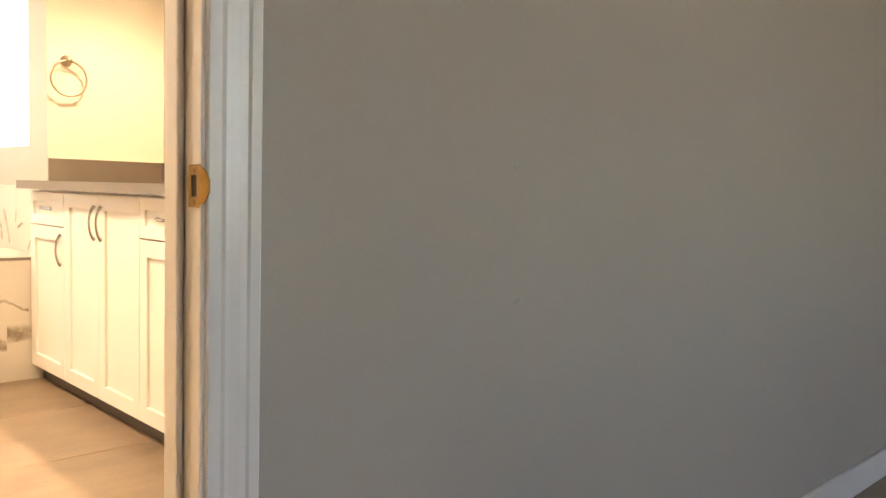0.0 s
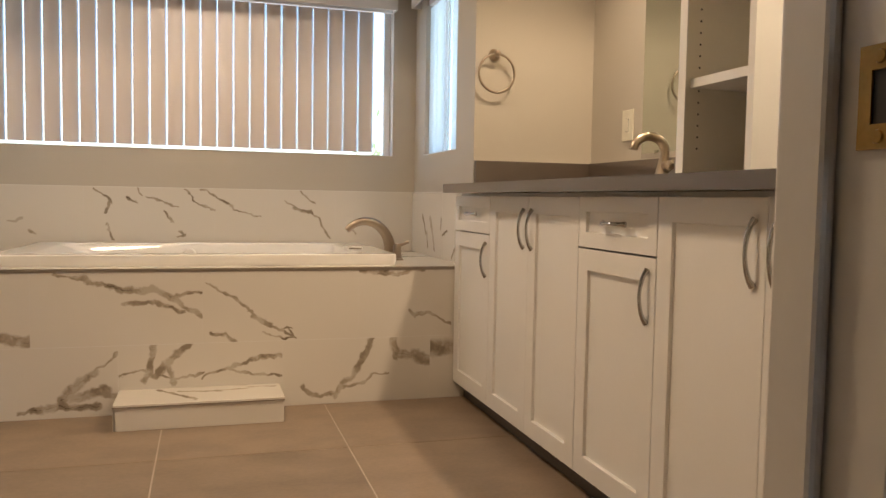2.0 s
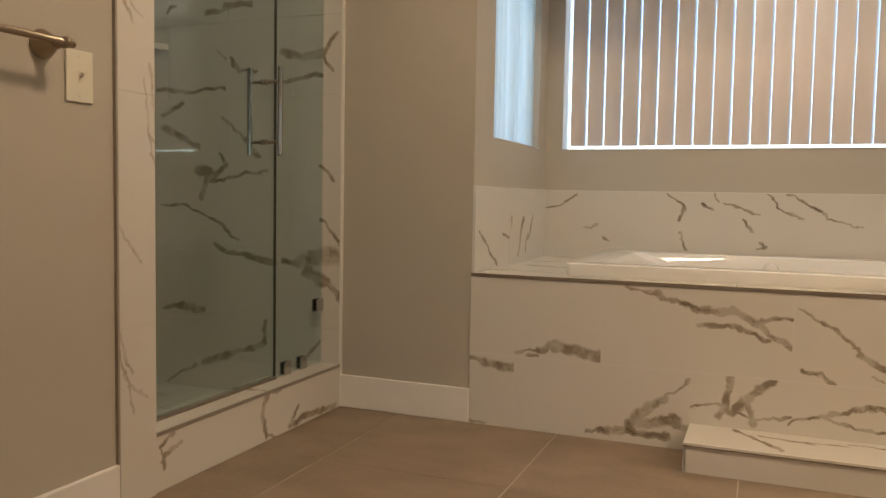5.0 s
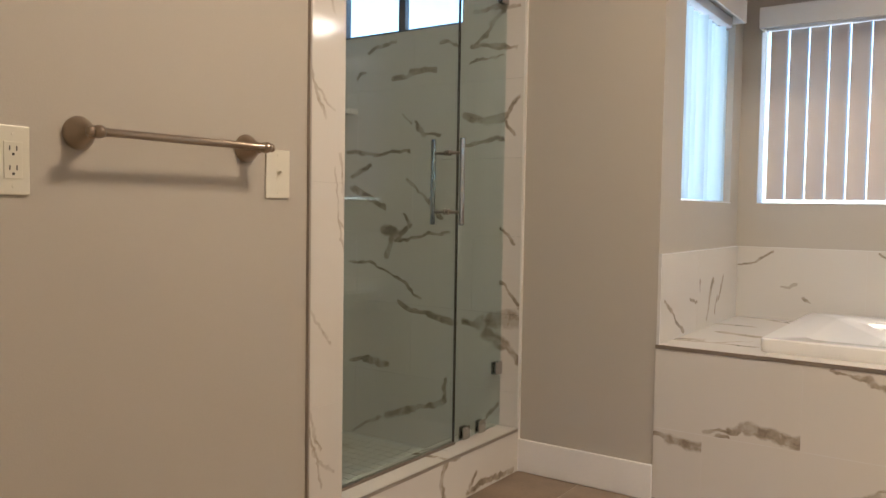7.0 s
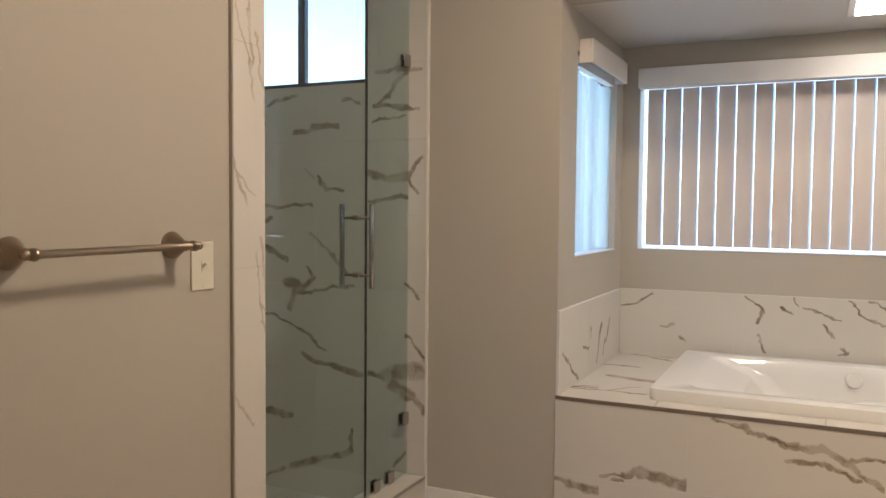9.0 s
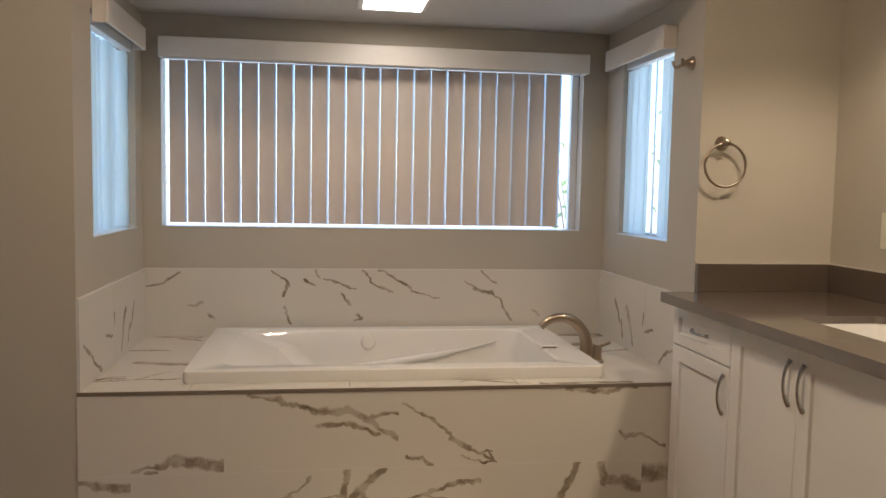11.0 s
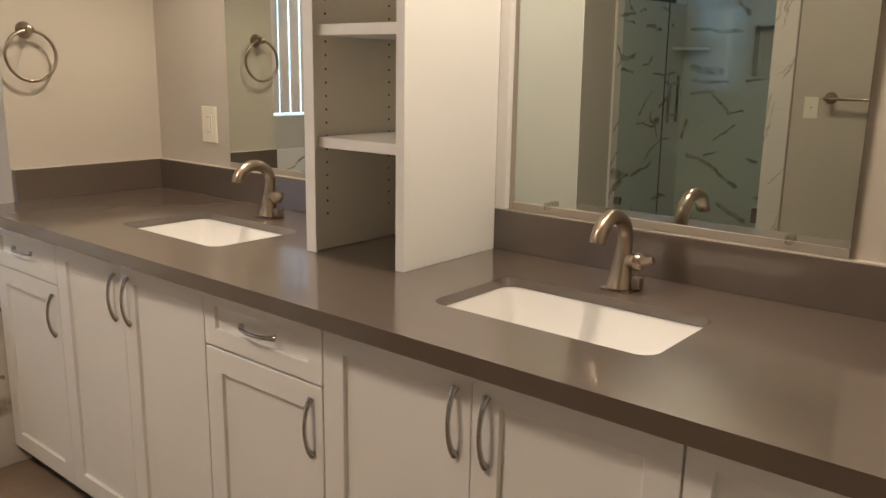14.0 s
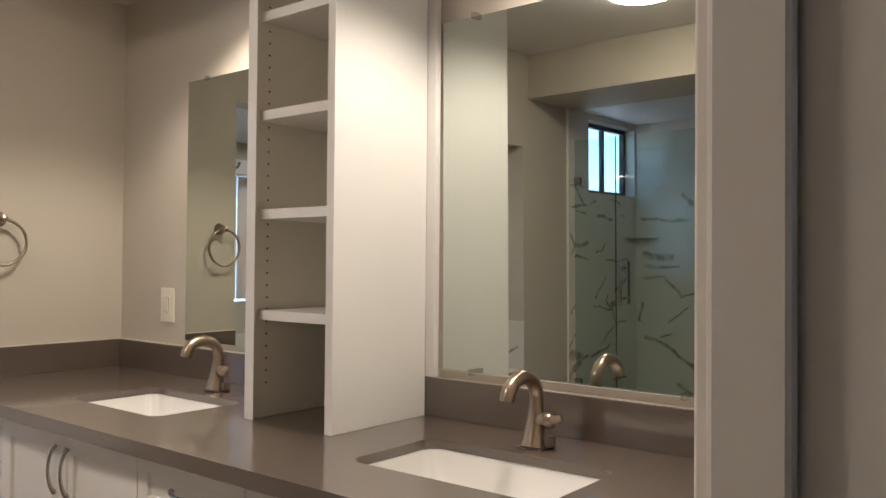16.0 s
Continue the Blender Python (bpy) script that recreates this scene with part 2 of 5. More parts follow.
CAULK = material("tan_caulk", (0.46, 0.41, 0.35), 0.6, vary=0.08, scale=20, grain=200, bump=0.02)
BRONZE = material("dark_metal_edge", (0.27, 0.225, 0.18), 0.42, metal=0.6, vary=0.1, scale=10, grain=200, bump=0.02)
BRASS = material("worn_brass", (0.36, 0.22, 0.075), 0.36, metal=1.0, vary=0.25, scale=40, grain=260, bump=0.08, spread=0.15)
PORCELAIN = material("white_porcelain", (0.74, 0.725, 0.70), 0.12, vary=0.015, scale=3, grain=80, bump=0.0, spread=0.03)
ACRYLIC = material("white_acrylic_tub", (0.78, 0.755, 0.715), 0.07, vary=0.02, scale=3, grain=80, bump=0.0, spread=0.02)
PLASTIC = material("ivory_plastic", (0.70, 0.66, 0.54), 0.35, vary=0.03, scale=20, grain=200, bump=0.01)
SLOT = material("dark_slot", (0.03, 0.025, 0.02), 0.6, vary=0.1, bump=0.0)
BLACK = material("black_window_aluminium", (0.025, 0.025, 0.028), 0.4, vary=0.1, scale=9, grain=150, bump=0.03)
VINYL = material("white_vinyl_window", (0.74, 0.75, 0.76), 0.35, vary=0.03, scale=6, grain=120, bump=0.02)
VALANCE = material("ivory_valance", (0.66, 0.62, 0.57), 0.45, vary=0.04, scale=6, grain=160, bump=0.05)
KICK = material("dark_toe_kick", (0.10, 0.09, 0.085), 0.5, vary=0.15, scale=8, grain=150, bump=0.05)
CARPET = material("beige_bedroom_floor", (0.34, 0.29, 0.23), 0.9, vary=0.12, scale=6, grain=300, bump=0.3)
SCUFF = material("grey_scuff", (0.38, 0.35, 0.315), 0.8, vary=0.2, scale=60, grain=300, bump=0.0)
GREEN = material("outdoor_ground", (0.46, 0.43, 0.38), 0.9, vary=0.2, scale=0.6, grain=20, bump=0.2)
SHOWER_GLASS = glass("tempered_shower_glass", (0.915, 0.968, 0.962))
CLEAR = glass("clear_plastic", (0.82, 0.82, 0.80))
PANE = glass("window_glass", (0.95, 0.97, 0.97))
FROST = glow("frosted_lens", (1.0, 0.9, 0.76), 2.5)
DOME_GLOW = glow("lit_dome", (1.0, 0.74, 0.475), 16.0)


def slat_material(name, colour, through_colour, share, uneven=False):
    m, t, b, link = nodes_of(name)
    n = t.nodes
    b.inputs["Base Color"].default_value = (*colour, 1)
    b.inputs["Roughness"].default_value = 0.5
    tl, mx = n.new("ShaderNodeBsdfTranslucent"), n.new("ShaderNodeMixShader")
    tl.inputs[0].default_value = (*through_colour, 1)
    mx.inputs[0].default_value = share
    if uneven:
        info, mr = n.new("ShaderNodeObjectInfo"), n.new("ShaderNodeMapRange")
        mr.inputs[3].default_value, mr.inputs[4].default_value = share * 0.6, share * 1.5
        link(info.outputs["Random"], mr.inputs[0])
        link(mr.outputs[0], mx.inputs[0])
    link(b.outputs[0], mx.inputs[1])
    link(tl.outputs[0], mx.inputs[2])
    link(mx.outputs[0], n["Material Output"].inputs[0])
    return m


SLAT = slat_material("vinyl_blind_slat", (0.67, 0.58, 0.505), (0.60, 0.57, 0.55), 0.08)
# bluish translucent strip standing in for daylight leaking between the slats
DAYLIT_EDGE = slat_material("daylit_slat_edge", (0.64, 0.66, 0.68), (0.78, 0.89, 1.0), 0.46, True)
SHEER = slat_material("sheer_blind_slat", (0.72, 0.77, 0.77), (0.86, 0.93, 0.94), 0.75)


def mirror_material():
    m, t, b, link = nodes_of("silvered_mirror")
    b.inputs["Base Color"].default_value = (0.66, 0.70, 0.655, 1)
    b.inputs["Metallic"].default_value, b.inputs["Roughness"].default_value = 1.0, 0.0
    return m


MIRROR = mirror_material()

# veins as (u1, v1, u2, v2, half width), tile by tile
UPPER_1 = [(0.17, 0.28, 0.29, 0.298, 0.008), (0.26, 0.302, 0.33, 0.32, 0.015), (0.31, 0.317, 0.49, 0.29, 0.022), (0.19, 0.26, 0.26, 0.275, 0.007)]
UPPER_2 = [(0.56, 0.541, 0.63, 0.515, 0.006), (0.63, 0.519, 0.68, 0.511, 0.012), (0.68, 0.505, 0.78, 0.479, 0.01), (0.78, 0.479, 0.9, 0.473, 0.014), (0.9, 0.481, 0.99, 0.436, 0.014), (0.99, 0.436, 1.1, 0.363, 0.009), (0.8, 0.424, 0.91, 0.425, 0.01), (0.91, 0.425, 1.02, 0.395, 0.008), (0.97, 0.447, 1.03, 0.464, 0.01), (1.02, 0.462, 1.09, 0.463, 0.006)]
UPPER_3 = [(1.12, 0.306, 1.17, 0.292, 0.008), (1.17, 0.296, 1.22, 0.255, 0.008), (1.1, 0.501, 1.17, 0.46, 0.004), (1.17, 0.46, 1.25, 0.402, 0.006), (1.25, 0.402, 1.29, 0.357, 0.005), (1.28, 0.361, 1.35, 0.332, 0.012), (1.35, 0.332, 1.43, 0.278, 0.004), (1.32, 0.3, 1.44, 0.27, 0.004), (1.38, 0.311, 1.43, 0.312, 0.004), (1.42, 0.31, 1.43, 0.274, 0.004)]
UPPER_4 = [(1.67, 0.542, 1.81, 0.54, 0.015), (1.78, 0.527, 1.86, 0.528, 0.008), (1.86, 0.532, 1.97, 0.546, 0.01), (1.97, 0.55, 2.08, 0.556, 0.01), (1.91, 0.375, 1.93, 0.354, 0.01), (1.93, 0.358, 1.98, 0.359, 0.008), (1.98, 0.359, 2.09, 0.32, 0.006)]
LOWER_1 = [(-0.01, 0.243, 0.09, 0.238, 0.008), (0.07, 0.231, 0.19, 0.216, 0.022), (0.01, 0.011, 0.06, 0.001, 0.006)]
LOWER_2 = [(0.44, 0.021, 0.49, 0.036, 0.01), (0.49, 0.028, 0.6, 0.05, 0.017), (0.58, 0.065, 0.65, 0.139, 0.021), (0.65, 0.135, 0.7, 0.171, 0.015), (0.69, 0.171, 0.78, 0.241, 0.006), (0.62, 0.076, 0.74, 0.098, 0.02), (0.6, 0.044, 0.7, 0.038, 0.015), (0.7, 0.097, 0.76, 0.077, 0.015)]
LOWER_3 = [(0.9, 0.264, 0.89, 0.152, 0.012), (0.89, 0.163, 0.87, 0.12, 0.014), (1.03, 0.261, 0.95, 0.184, 0.017), (0.95, 0.184, 0.91, 0.142, 0.016), (0.96, 0.174, 0.98, 0.121, 0.013), (0.78, 0.151, 0.84, 0.16, 0.004), (0.84, 0.16, 0.91, 0.148, 0.004), (0.91, 0.148, 0.99, 0.136, 0.004), (0.99, 0.136, 1.09, 0.144, 0.004), (1.08, 0.122, 1.17, 0.159, 0.006), (1.17, 0.159, 1.26, 0.188, 0.008), (1.26, 0.188, 1.39, 0.21, 0.009), (1.19, 0.159, 1.3, 0.135, 0.006), (1.3, 0.135, 1.39, 0.117, 0.004)]
LOWER_4 = [(1.75, 0.261, 1.71, 0.182, 0.014), (1.71, 0.182, 1.67, 0.107, 0.014), (1.67, 0.107, 1.62, 0.059, 0.013), (1.62, 0.059, 1.6, 0.021, 0.012), (1.47, 0.073, 1.51, 0.037, 0.011), (1.51, 0.037, 1.6, 0.031, 0.009), (1.61, 0.053, 1.69, 0.068, 0.006), (1.69, 0.068, 1.75, 0.103, 0.007), (1.75, 0.103, 1.83, 0.119, 0.004), (1.84, 0.257, 1.85, 0.194, 0.02), (1.86, 0.204, 1.93, 0.184, 0.021), (1.93, 0.19, 2.0, 0.159, 0.026)]
LOWER_5 = [(1.97, 0.212, 2.12, 0.209, 0.042)]
BACK_1 = [(-0.01, 0.787, 0.07, 0.802, 0.005), (0.07, 0.802, 0.16, 0.855, 0.008), (-0.01, 0.696, -0.0, 0.655, 0.011), (0.2, 0.7, 0.26, 0.714, 0.008), (0.28, 0.66, 0.31, 0.638, 0.008), (0.57, 0.865, 0.64, 0.825, 0.008), (0.64, 0.825, 0.65, 0.798, 0.011), (0.64, 0.803, 0.63, 0.743, 0.007), (0.63, 0.685, 0.66, 0.611, 0.007), (0.73, 0.822, 0.78, 0.8, 0.007), (0.78, 0.861, 0.8, 0.834, 0.005), (0.82, 0.829, 0.97, 0.776, 0.005), (0.9, 0.758, 0.94, 0.698, 0.008), (0.96, 0.629, 1.0, 0.636, 0.008)]
BACK_2 = [(0.97, 0.657, 1.0, 0.636, 0.005), (1.0, 0.865, 1.05, 0.811, 0.006), (1.05, 0.811, 1.14, 0.765, 0.005), (1.08, 0.866, 1.18, 0.813, 0.006), (1.18, 0.813, 1.23, 0.772, 0.009), (1.23, 0.772, 1.37, 0.728, 0.004), (1.49, 0.818, 1.55, 0.778, 0.008), (1.53, 0.777, 1.62, 0.759, 0.011), (1.62, 0.759, 1.67, 0.724, 0.005), (1.67, 0.724, 1.72, 0.622, 0.008), (1.56, 0.875, 1.64, 0.799, 0.006), (1.83, 0.685, 1.86, 0.644, 0.006)]
SIDE_VEINS = [(6.04, 0.709, 6.12, 0.66, 0.01), (6.12, 0.66, 6.26, 0.574, 0.008), (6.44, 0.75, 6.45, 0.698, 0.008), (6.63, 0.743, 6.59, 0.682, 0.016), (6.59, 0.682, 6.55, 0.597, 0.012), (6.77, 0.741, 6.71, 0.665, 0.012), (6.33, 0.683, 6.42, 0.664, 0.007), (6.69, 0.679, 6.67, 0.604, 0.008)]
SHOWER_HIGH = [(-1.17, 1.724, -1.26, 1.713, 0.008), (-1.26, 1.713, -1.31, 1.693, 0.008), (-1.34, 1.616, -1.38, 1.582, 0.009), (-1.18, 1.569, -1.09, 1.575, 0.01), (-1.09, 1.587, -0.96, 1.59, 0.013), (-1.13, 1.415, -1.08, 1.373, 0.005), (-1.05, 1.372, -1.01, 1.323, 0.01), (-1.01, 1.33, -0.93, 1.321, 0.007), (-1.42, 1.265, -1.28, 1.251, 0.011), (-1.28, 1.251, -1.08, 1.258, 0.008), (-1.41, 1.156, -1.3, 1.194, 0.01), (-1.41, 1.106, -1.22, 1.027, 0.013), (-1.09, 1.141, -0.99, 1.051, 0.008), (-0.99, 1.051, -0.92, 0.983, 0.011), (-1.11, 0.988, -1.07, 0.941, 0.008), (-0.93, 1.703, -0.86, 1.679, 0.007), (-0.76, 1.676, -0.7, 1.727, 0.008), (-0.7, 1.738, -0.63, 1.785, 0.008), (-0.77, 1.801, -0.57, 1.796, 0.009)]
SHOWER_MID = [(-0.78, 1.667, -0.58, 1.646, 0.009), (-0.79, 1.601, -0.64, 1.622, 0.005), (-0.81, 1.398, -0.71, 1.368, 0.014), (-0.71, 1.368, -0.62, 1.38, 0.018), (-0.62, 1.38, -0.56, 1.45, 0.01), (-0.62, 1.358, -0.58, 1.313, 0.007), (-0.81, 1.273, -0.63, 1.292, 0.007), (-1.22, 0.93, -1.14, 0.902, 0.021), (-1.14, 0.907, -1.09, 0.933, 0.011), (-1.15, 0.877, -0.88, 0.926, 0.007), (-1.17, 0.888, -1.21, 0.812, 0.015), (-1.41, 0.782, -1.26, 0.772, 0.005), (-1.26, 0.767, -1.13, 0.719, 0.006), (-1.13, 0.719, -1.01, 0.639, 0.006), (-0.64, 0.947, -0.57, 0.884, 0.007), (-0.63, 0.735, -0.55, 0.641, 0.007)]
SHOWER_LOW = [(-1.14, 0.62, -1.07, 0.59, 0.011), (-1.07, 0.59, -0.98, 0.579, 0.01), (-0.98, 0.575, -0.84, 0.554, 0.013), (-0.8, 0.57, -0.72, 0.556, 0.013), (-0.72, 0.567, -0.56, 0.595, 0.031), (-0.69, 0.524, -0.61, 0.488, 0.027), (-0.61, 0.488, -0.55, 0.429, 0.016), (-1.41, 0.338, -1.3, 0.357, 0.01), (-1.32, 0.342, -1.19, 0.34, 0.016), (-1.39, 0.015, -1.23, 0.101, 0.007), (-1.2, 0.114, -1.05, 0.165, 0.015), (-1.05, 0.165, -0.89, 0.223, 0.009), (-0.89, 0.223, -0.88, 0.313, 0.008), (-0.68, 0.192, -0.63, 0.258, 0.007)]
CURB_VEINS = [(5.49, 0.162, 5.46, 0.092, 0.016), (5.46, 0.092, 5.49, 0.018, 0.013), (5.49, 0.018, 5.54, -0.002, 0.006), (5.52, 0.158, 5.57, 0.162, 0.008), (5.62, 0.02, 5.75, 0.027, 0.014), (5.75, 0.027, 5.95, 0.02, 0.012), (5.64, 0.035, 5.69, 0.073, 0.011), (4.97, 0.126, 5.03, 0.15, 0.007), (4.98, 0.092, 5.06, 0.124, 0.009), (4.98, 0.115, 4.99, 0.065, 0.007)]
BACK_WALL_VEINS = [(5.93, 1.58, 5.55, 1.56, 0.016), (5.91, 1.3, 5.68, 1.27, 0.032), (5.9, 1.2, 5.63, 1.2, 0.013), (5.91, 1.11, 5.73, 1.13, 0.013), (5.73, 1.1, 5.6, 0.97, 0.013), (5.6, 0.98, 5.49, 0.99, 0.008), (5.9, 0.64, 5.77, 0.61, 0.016), (5.77, 0.61, 5.51, 0.43, 0.016), (5.6, 1.77, 5.52, 1.69, 0.019), (5.77, 0.66, 5.68, 0.68, 0.011), (5.71, 0.76, 5.55, 0.9, 0.008), (5.44, 0.65, 5.37, 0.63, 0.013), (5.49, 1.21, 5.3, 1.25, 0.011), (5.93, 0.91, 5.96, 0.78, 0.016), (5.63, 0.29, 5.43, 0.18, 0.021), (5.36, 0.37, 5.3, 0.37, 0.013)]
STEP_VEINS = [(0.93, 5.97, 1.06, 5.79, 0.010), (1.0, 5.93, 1.15, 5.90, 0.008), (1.1, 5.91, 1.24, 5.93, 0.008), (1.26, 5.96, 1.36, 5.94, 0.007)]
UPPER_TILES = [marble("marble_apron_upper", v, "xz", loose=0.0) for v in (UPPER_1, UPPER_2, UPPER_3, UPPER_4)]
LOWER_TILES = [marble("marble_apron_lower", v, "xz", loose=0.0) for v in (LOWER_1, LOWER_2, LOWER_3, LOWER_4, LOWER_5)]
MARBLE_BACK = marble("marble_alcove_back", [(p, q, r, s, w * 0.8) for p, q, r, s, w in BACK_1 + BACK_2], "xz", loose=0.0)


def strokes(seed, u0, u1, v0, v1, count, slant=-35):
    """Scattered slanting veins over a rectangle."""
    r = random.Random(seed)
    out = []
    for k in range(count):
        u, v = r.uniform(u0, u1), r.uniform(v0, v1)
        ang, run = radians(slant + r.uniform(-28, 28)), r.uniform(0.05, 0.17)
        w = r.choice((0.007, 0.010, 0.012, 0.018, 0.028))
        out.append((u - run * math.cos(ang), v - run * math.sin(ang), u + run * math.cos(ang), v + run * math.sin(ang), w))
        if r.random() < 0.5:
            ang += r.uniform(0.4, 0.8)
            out.append((u, v, u + run * math.cos(ang), v + run * math.sin(ang), w * 0.6))
    return out


MARBLE = marble("marble_porcelain", CURB_VEINS, "yz", loose=0.0)
MARBLE_JAMB = marble("marble_jamb", [(p, q, r, s, 0.005) for p, q, r, s, w in strokes(31, 4.82, 4.96, 0.25, 2.3, 9, -65)], "yz", loose=0.0, rough=0.1, pale=0.45)
MARBLE_SIDE = marble("marble_alcove_side", SIDE_VEINS, "yz", loose=0.0)
MARBLE_DECK = marble("marble_deck", strokes(21, 0.0, 0.34, 6.02, 6.98, 6, -10) + strokes(23, 1.88, 2.18, 6.02, 6.98, 6, 10) + strokes(24, 0.4, 1.8, 6.0, 6.08, 3, 0), "xy", loose=0.0)
MARBLE_FLOOR = marble("marble_mosaic", loose=1.0, seed=8.4, rough=0.3)


def tile_marble(name, veins, plane):
    """Gives each tile its own marble, with the veins that cross it."""
    def of(u0, u1, v0, v1):
        m = 0.05
        own = [k for k in veins if max(k[0], k[2]) > u0 - m and min(k[0], k[2]) < u1 + m and max(k[1], k[3]) > v0 - m and min(k[1], k[3]) < v1 + m]
        return marble(name, own, plane, loose=0.0)
    return of


shower_end_marble = tile_marble("marble_shower_end", [(p, q, r, s, w * 1.15) for p, q, r, s, w in SHOWER_HIGH + SHOWER_MID + SHOWER_LOW], "xz")
shower_back_marble = tile_marble("marble_shower_back", BACK_WALL_VEINS + strokes(41, 4.62, 5.2, 0.3, 2.2, 6, -50), "yz")
MARBLE_STEP = marble("marble_step", STEP_VEINS, "xy", loose=0.0)
LEAF = slat_material("shrub_leaf", (0.20, 0.26, 0.12), (0.42, 0.55, 0.25), 0.55)
BARK = material("bark", (0.30, 0.25, 0.19), 0.9, vary=0.3, scale=12, grain=60, bump=0.3)

# ---- mesh helpers ----
ORIGIN = {}


def box(bm, x0, y0, z0, x1, y1, z1, bevel=0.0):
    """Adds a box, with its edges rounded by bevel."""
    c = Matrix.LocRotScale(((x0 + x1) / 2, (y0 + y1) / 2, (z0 + z1) / 2), None, (abs(x1 - x0), abs(y1 - y0), abs(z1 - z0)))
    made = bmesh.ops.create_cube(bm, size=1.0, matrix=c)
    if bevel:
        edges = list({e for v in made["verts"] for e in v.link_edges})
        bmesh.ops.bevel(bm, geom=edges, offset=bevel, segments=2, affect="EDGES", profile=0.5)


def boxes(*rows, bevel=0.0):
    bm = bmesh.new()
    for r in rows:
        box(bm, *r, bevel=bevel)
    return bm


def sweep(bm, points, radii, n=12, flat=1.0, up=(0, 0, 1)):
    """A closed tube along points with a radius at each; flat squeezes it across."""
    rings = []
    pts = [Vector(p) for p in points]
    for i, p in enumerate(pts):
        d = (pts[min(i + 1, len(pts) - 1)] - pts[max(i - 1, 0)]).normalized()
        a = d.cross(Vector(up))
        a = a.normalized() if a.length > 1e-4 else Vector((1, 0, 0))
        b = a.cross(d).normalized()
        rings.append([bm.verts.new(p + radii[i] * (math.cos(k) * a * flat + math.sin(k) * b)) for k in (2 * math.pi * j / n for j in range(n))])
    for r, s in zip(rings, rings[1:]):
        for j in range(n):
            bm.faces.new((r[j], r[(j + 1) % n], s[(j + 1) % n], s[j]))
    bm.faces.new(rings[0])
    bm.faces.new(list(reversed(rings[-1])))
    bmesh.ops.recalc_face_normals(bm, faces=bm.faces)


def lathe(bm, place, axis, profile, n=24):
    """A turned solid: profile rows are (along axis, radius)."""
    a = Vector(axis).normalized()
    side = a.orthogonal().normalized()
    other = a.cross(side)
    rings = []
    for h, r in profile:
        c = Vector(place) + a * h
        rings.append([bm.verts.new(c + max(r, 1e-4) * (math.cos(k) * side + math.sin(k) * other)) for k in (2 * math.pi * j / n for j in range(n))])
    for r, s in zip(rings, rings[1:]):
        for j in range(n):
            bm.faces.new((r[j], r[(j + 1) % n], s[(j + 1) % n], s[j]))
    bm.faces.new(list(reversed(rings[0])))
    bm.faces.new(rings[-1])
    bmesh.ops.recalc_face_normals(bm, faces=bm.faces)


def rounded(x0, y0, x1, y1, r, n=6):
    """The outline of a rounded rectangle, counter-clockwise."""
    out = []
    for cx, cy, start in ((x1 - r, y1 - r, 0), (x0 + r, y1 - r, 90), (x0 + r, y0 + r, 180), (x1 - r, y0 + r, 270)):
        for k in range(n + 1):
            a = radians(start + 90 * k / n)
            out.append((cx + r * math.cos(a), cy + r * math.sin(a)))
    return out


def loft(bm, loops, cap_first=False, cap_last=True):
    """Skins loops of (x, y, z) with the same number of points."""
    rings = [[bm.verts.new(p) for p in l] for l in loops]
    n = len(rings[0])
    for r, s in zip(rings, rings[1:]):
        for j in range(n):
            bm.faces.new((r[j], r[(j + 1) % n], s[(j + 1) % n], s[j]))
    if cap_first:
        bm.faces.new(list(reversed(rings[0])))
    if cap_last:
        bm.faces.new(rings[-1])
    bmesh.ops.recalc_face_normals(bm, faces=bm.faces)


def part(name, bm, mat, parent=None, label="", smooth=False, crease=38):
    """Links a bmesh drawn in world coordinates as one mesh object, under a thing or on its own."""
    me = bpy.data.meshes.new(name)
    bm.to_mesh(me)
    bm.free()
    me.materials.append(mat)
    if smooth:
        me.polygons.foreach_set("use_smooth", [True] * len(me.polygons))
        me.set_sharp_from_angle(angle=radians(crease))
    ob = new(name, me)
    if parent:
        org = ORIGIN[parent.name]
        ob.parent = parent
    else:
        co = np.array([v.co[:] for v in me.vertices])
        lo, hi = co.min(0), co.max(0)
        org = Vector(((lo[0] + hi[0]) / 2, (lo[1] + hi[1]) / 2, lo[2]))
        ob.location = org
    me.transform(Matrix.Translation(-org))
    ORIGIN[ob.name] = org
    if label:
        ob["label"] = label
    return ob


def thing(name, place, label, category, group=""):
    ob = new(name)
    ob.empty_display_size = 0.05
    ob.location = place
    ORIGIN[ob.name] = Vector(place)
    return tagged(ob, label, category, group)


def built(name, bm, mat, label="", category="", **kw):
    return tagged(part(name, bm, mat), label, category, kind="structure")


def holed(axis, d0, d1, u, v, hu, hv):
    """A wall slab with one rectangular opening right through it. axis: its normal; u runs along it, v is height."""
    bm = bmesh.new()
    rings = []
    for d in (d0, d1):
        for (a0, a1), (c0, c1) in ((u, v), (hu, hv)):
            rings.append([bm.verts.new((p, d, q) if axis == "y" else (d, p, q)) for p, q in ((a0, c0), (a1, c0), (a1, c1), (a0, c1))])
    fo, fi, bo, bi = rings
    for p, q in ((fo, fi), (fi, bi), (bi, bo), (bo, fo)):
        for k in range(4):
            bm.faces.new((p[k], p[(k + 1) % 4], q[(k + 1) % 4], q[k]))
    bmesh.ops.recalc_face_normals(bm, faces=bm.faces)
    return bm


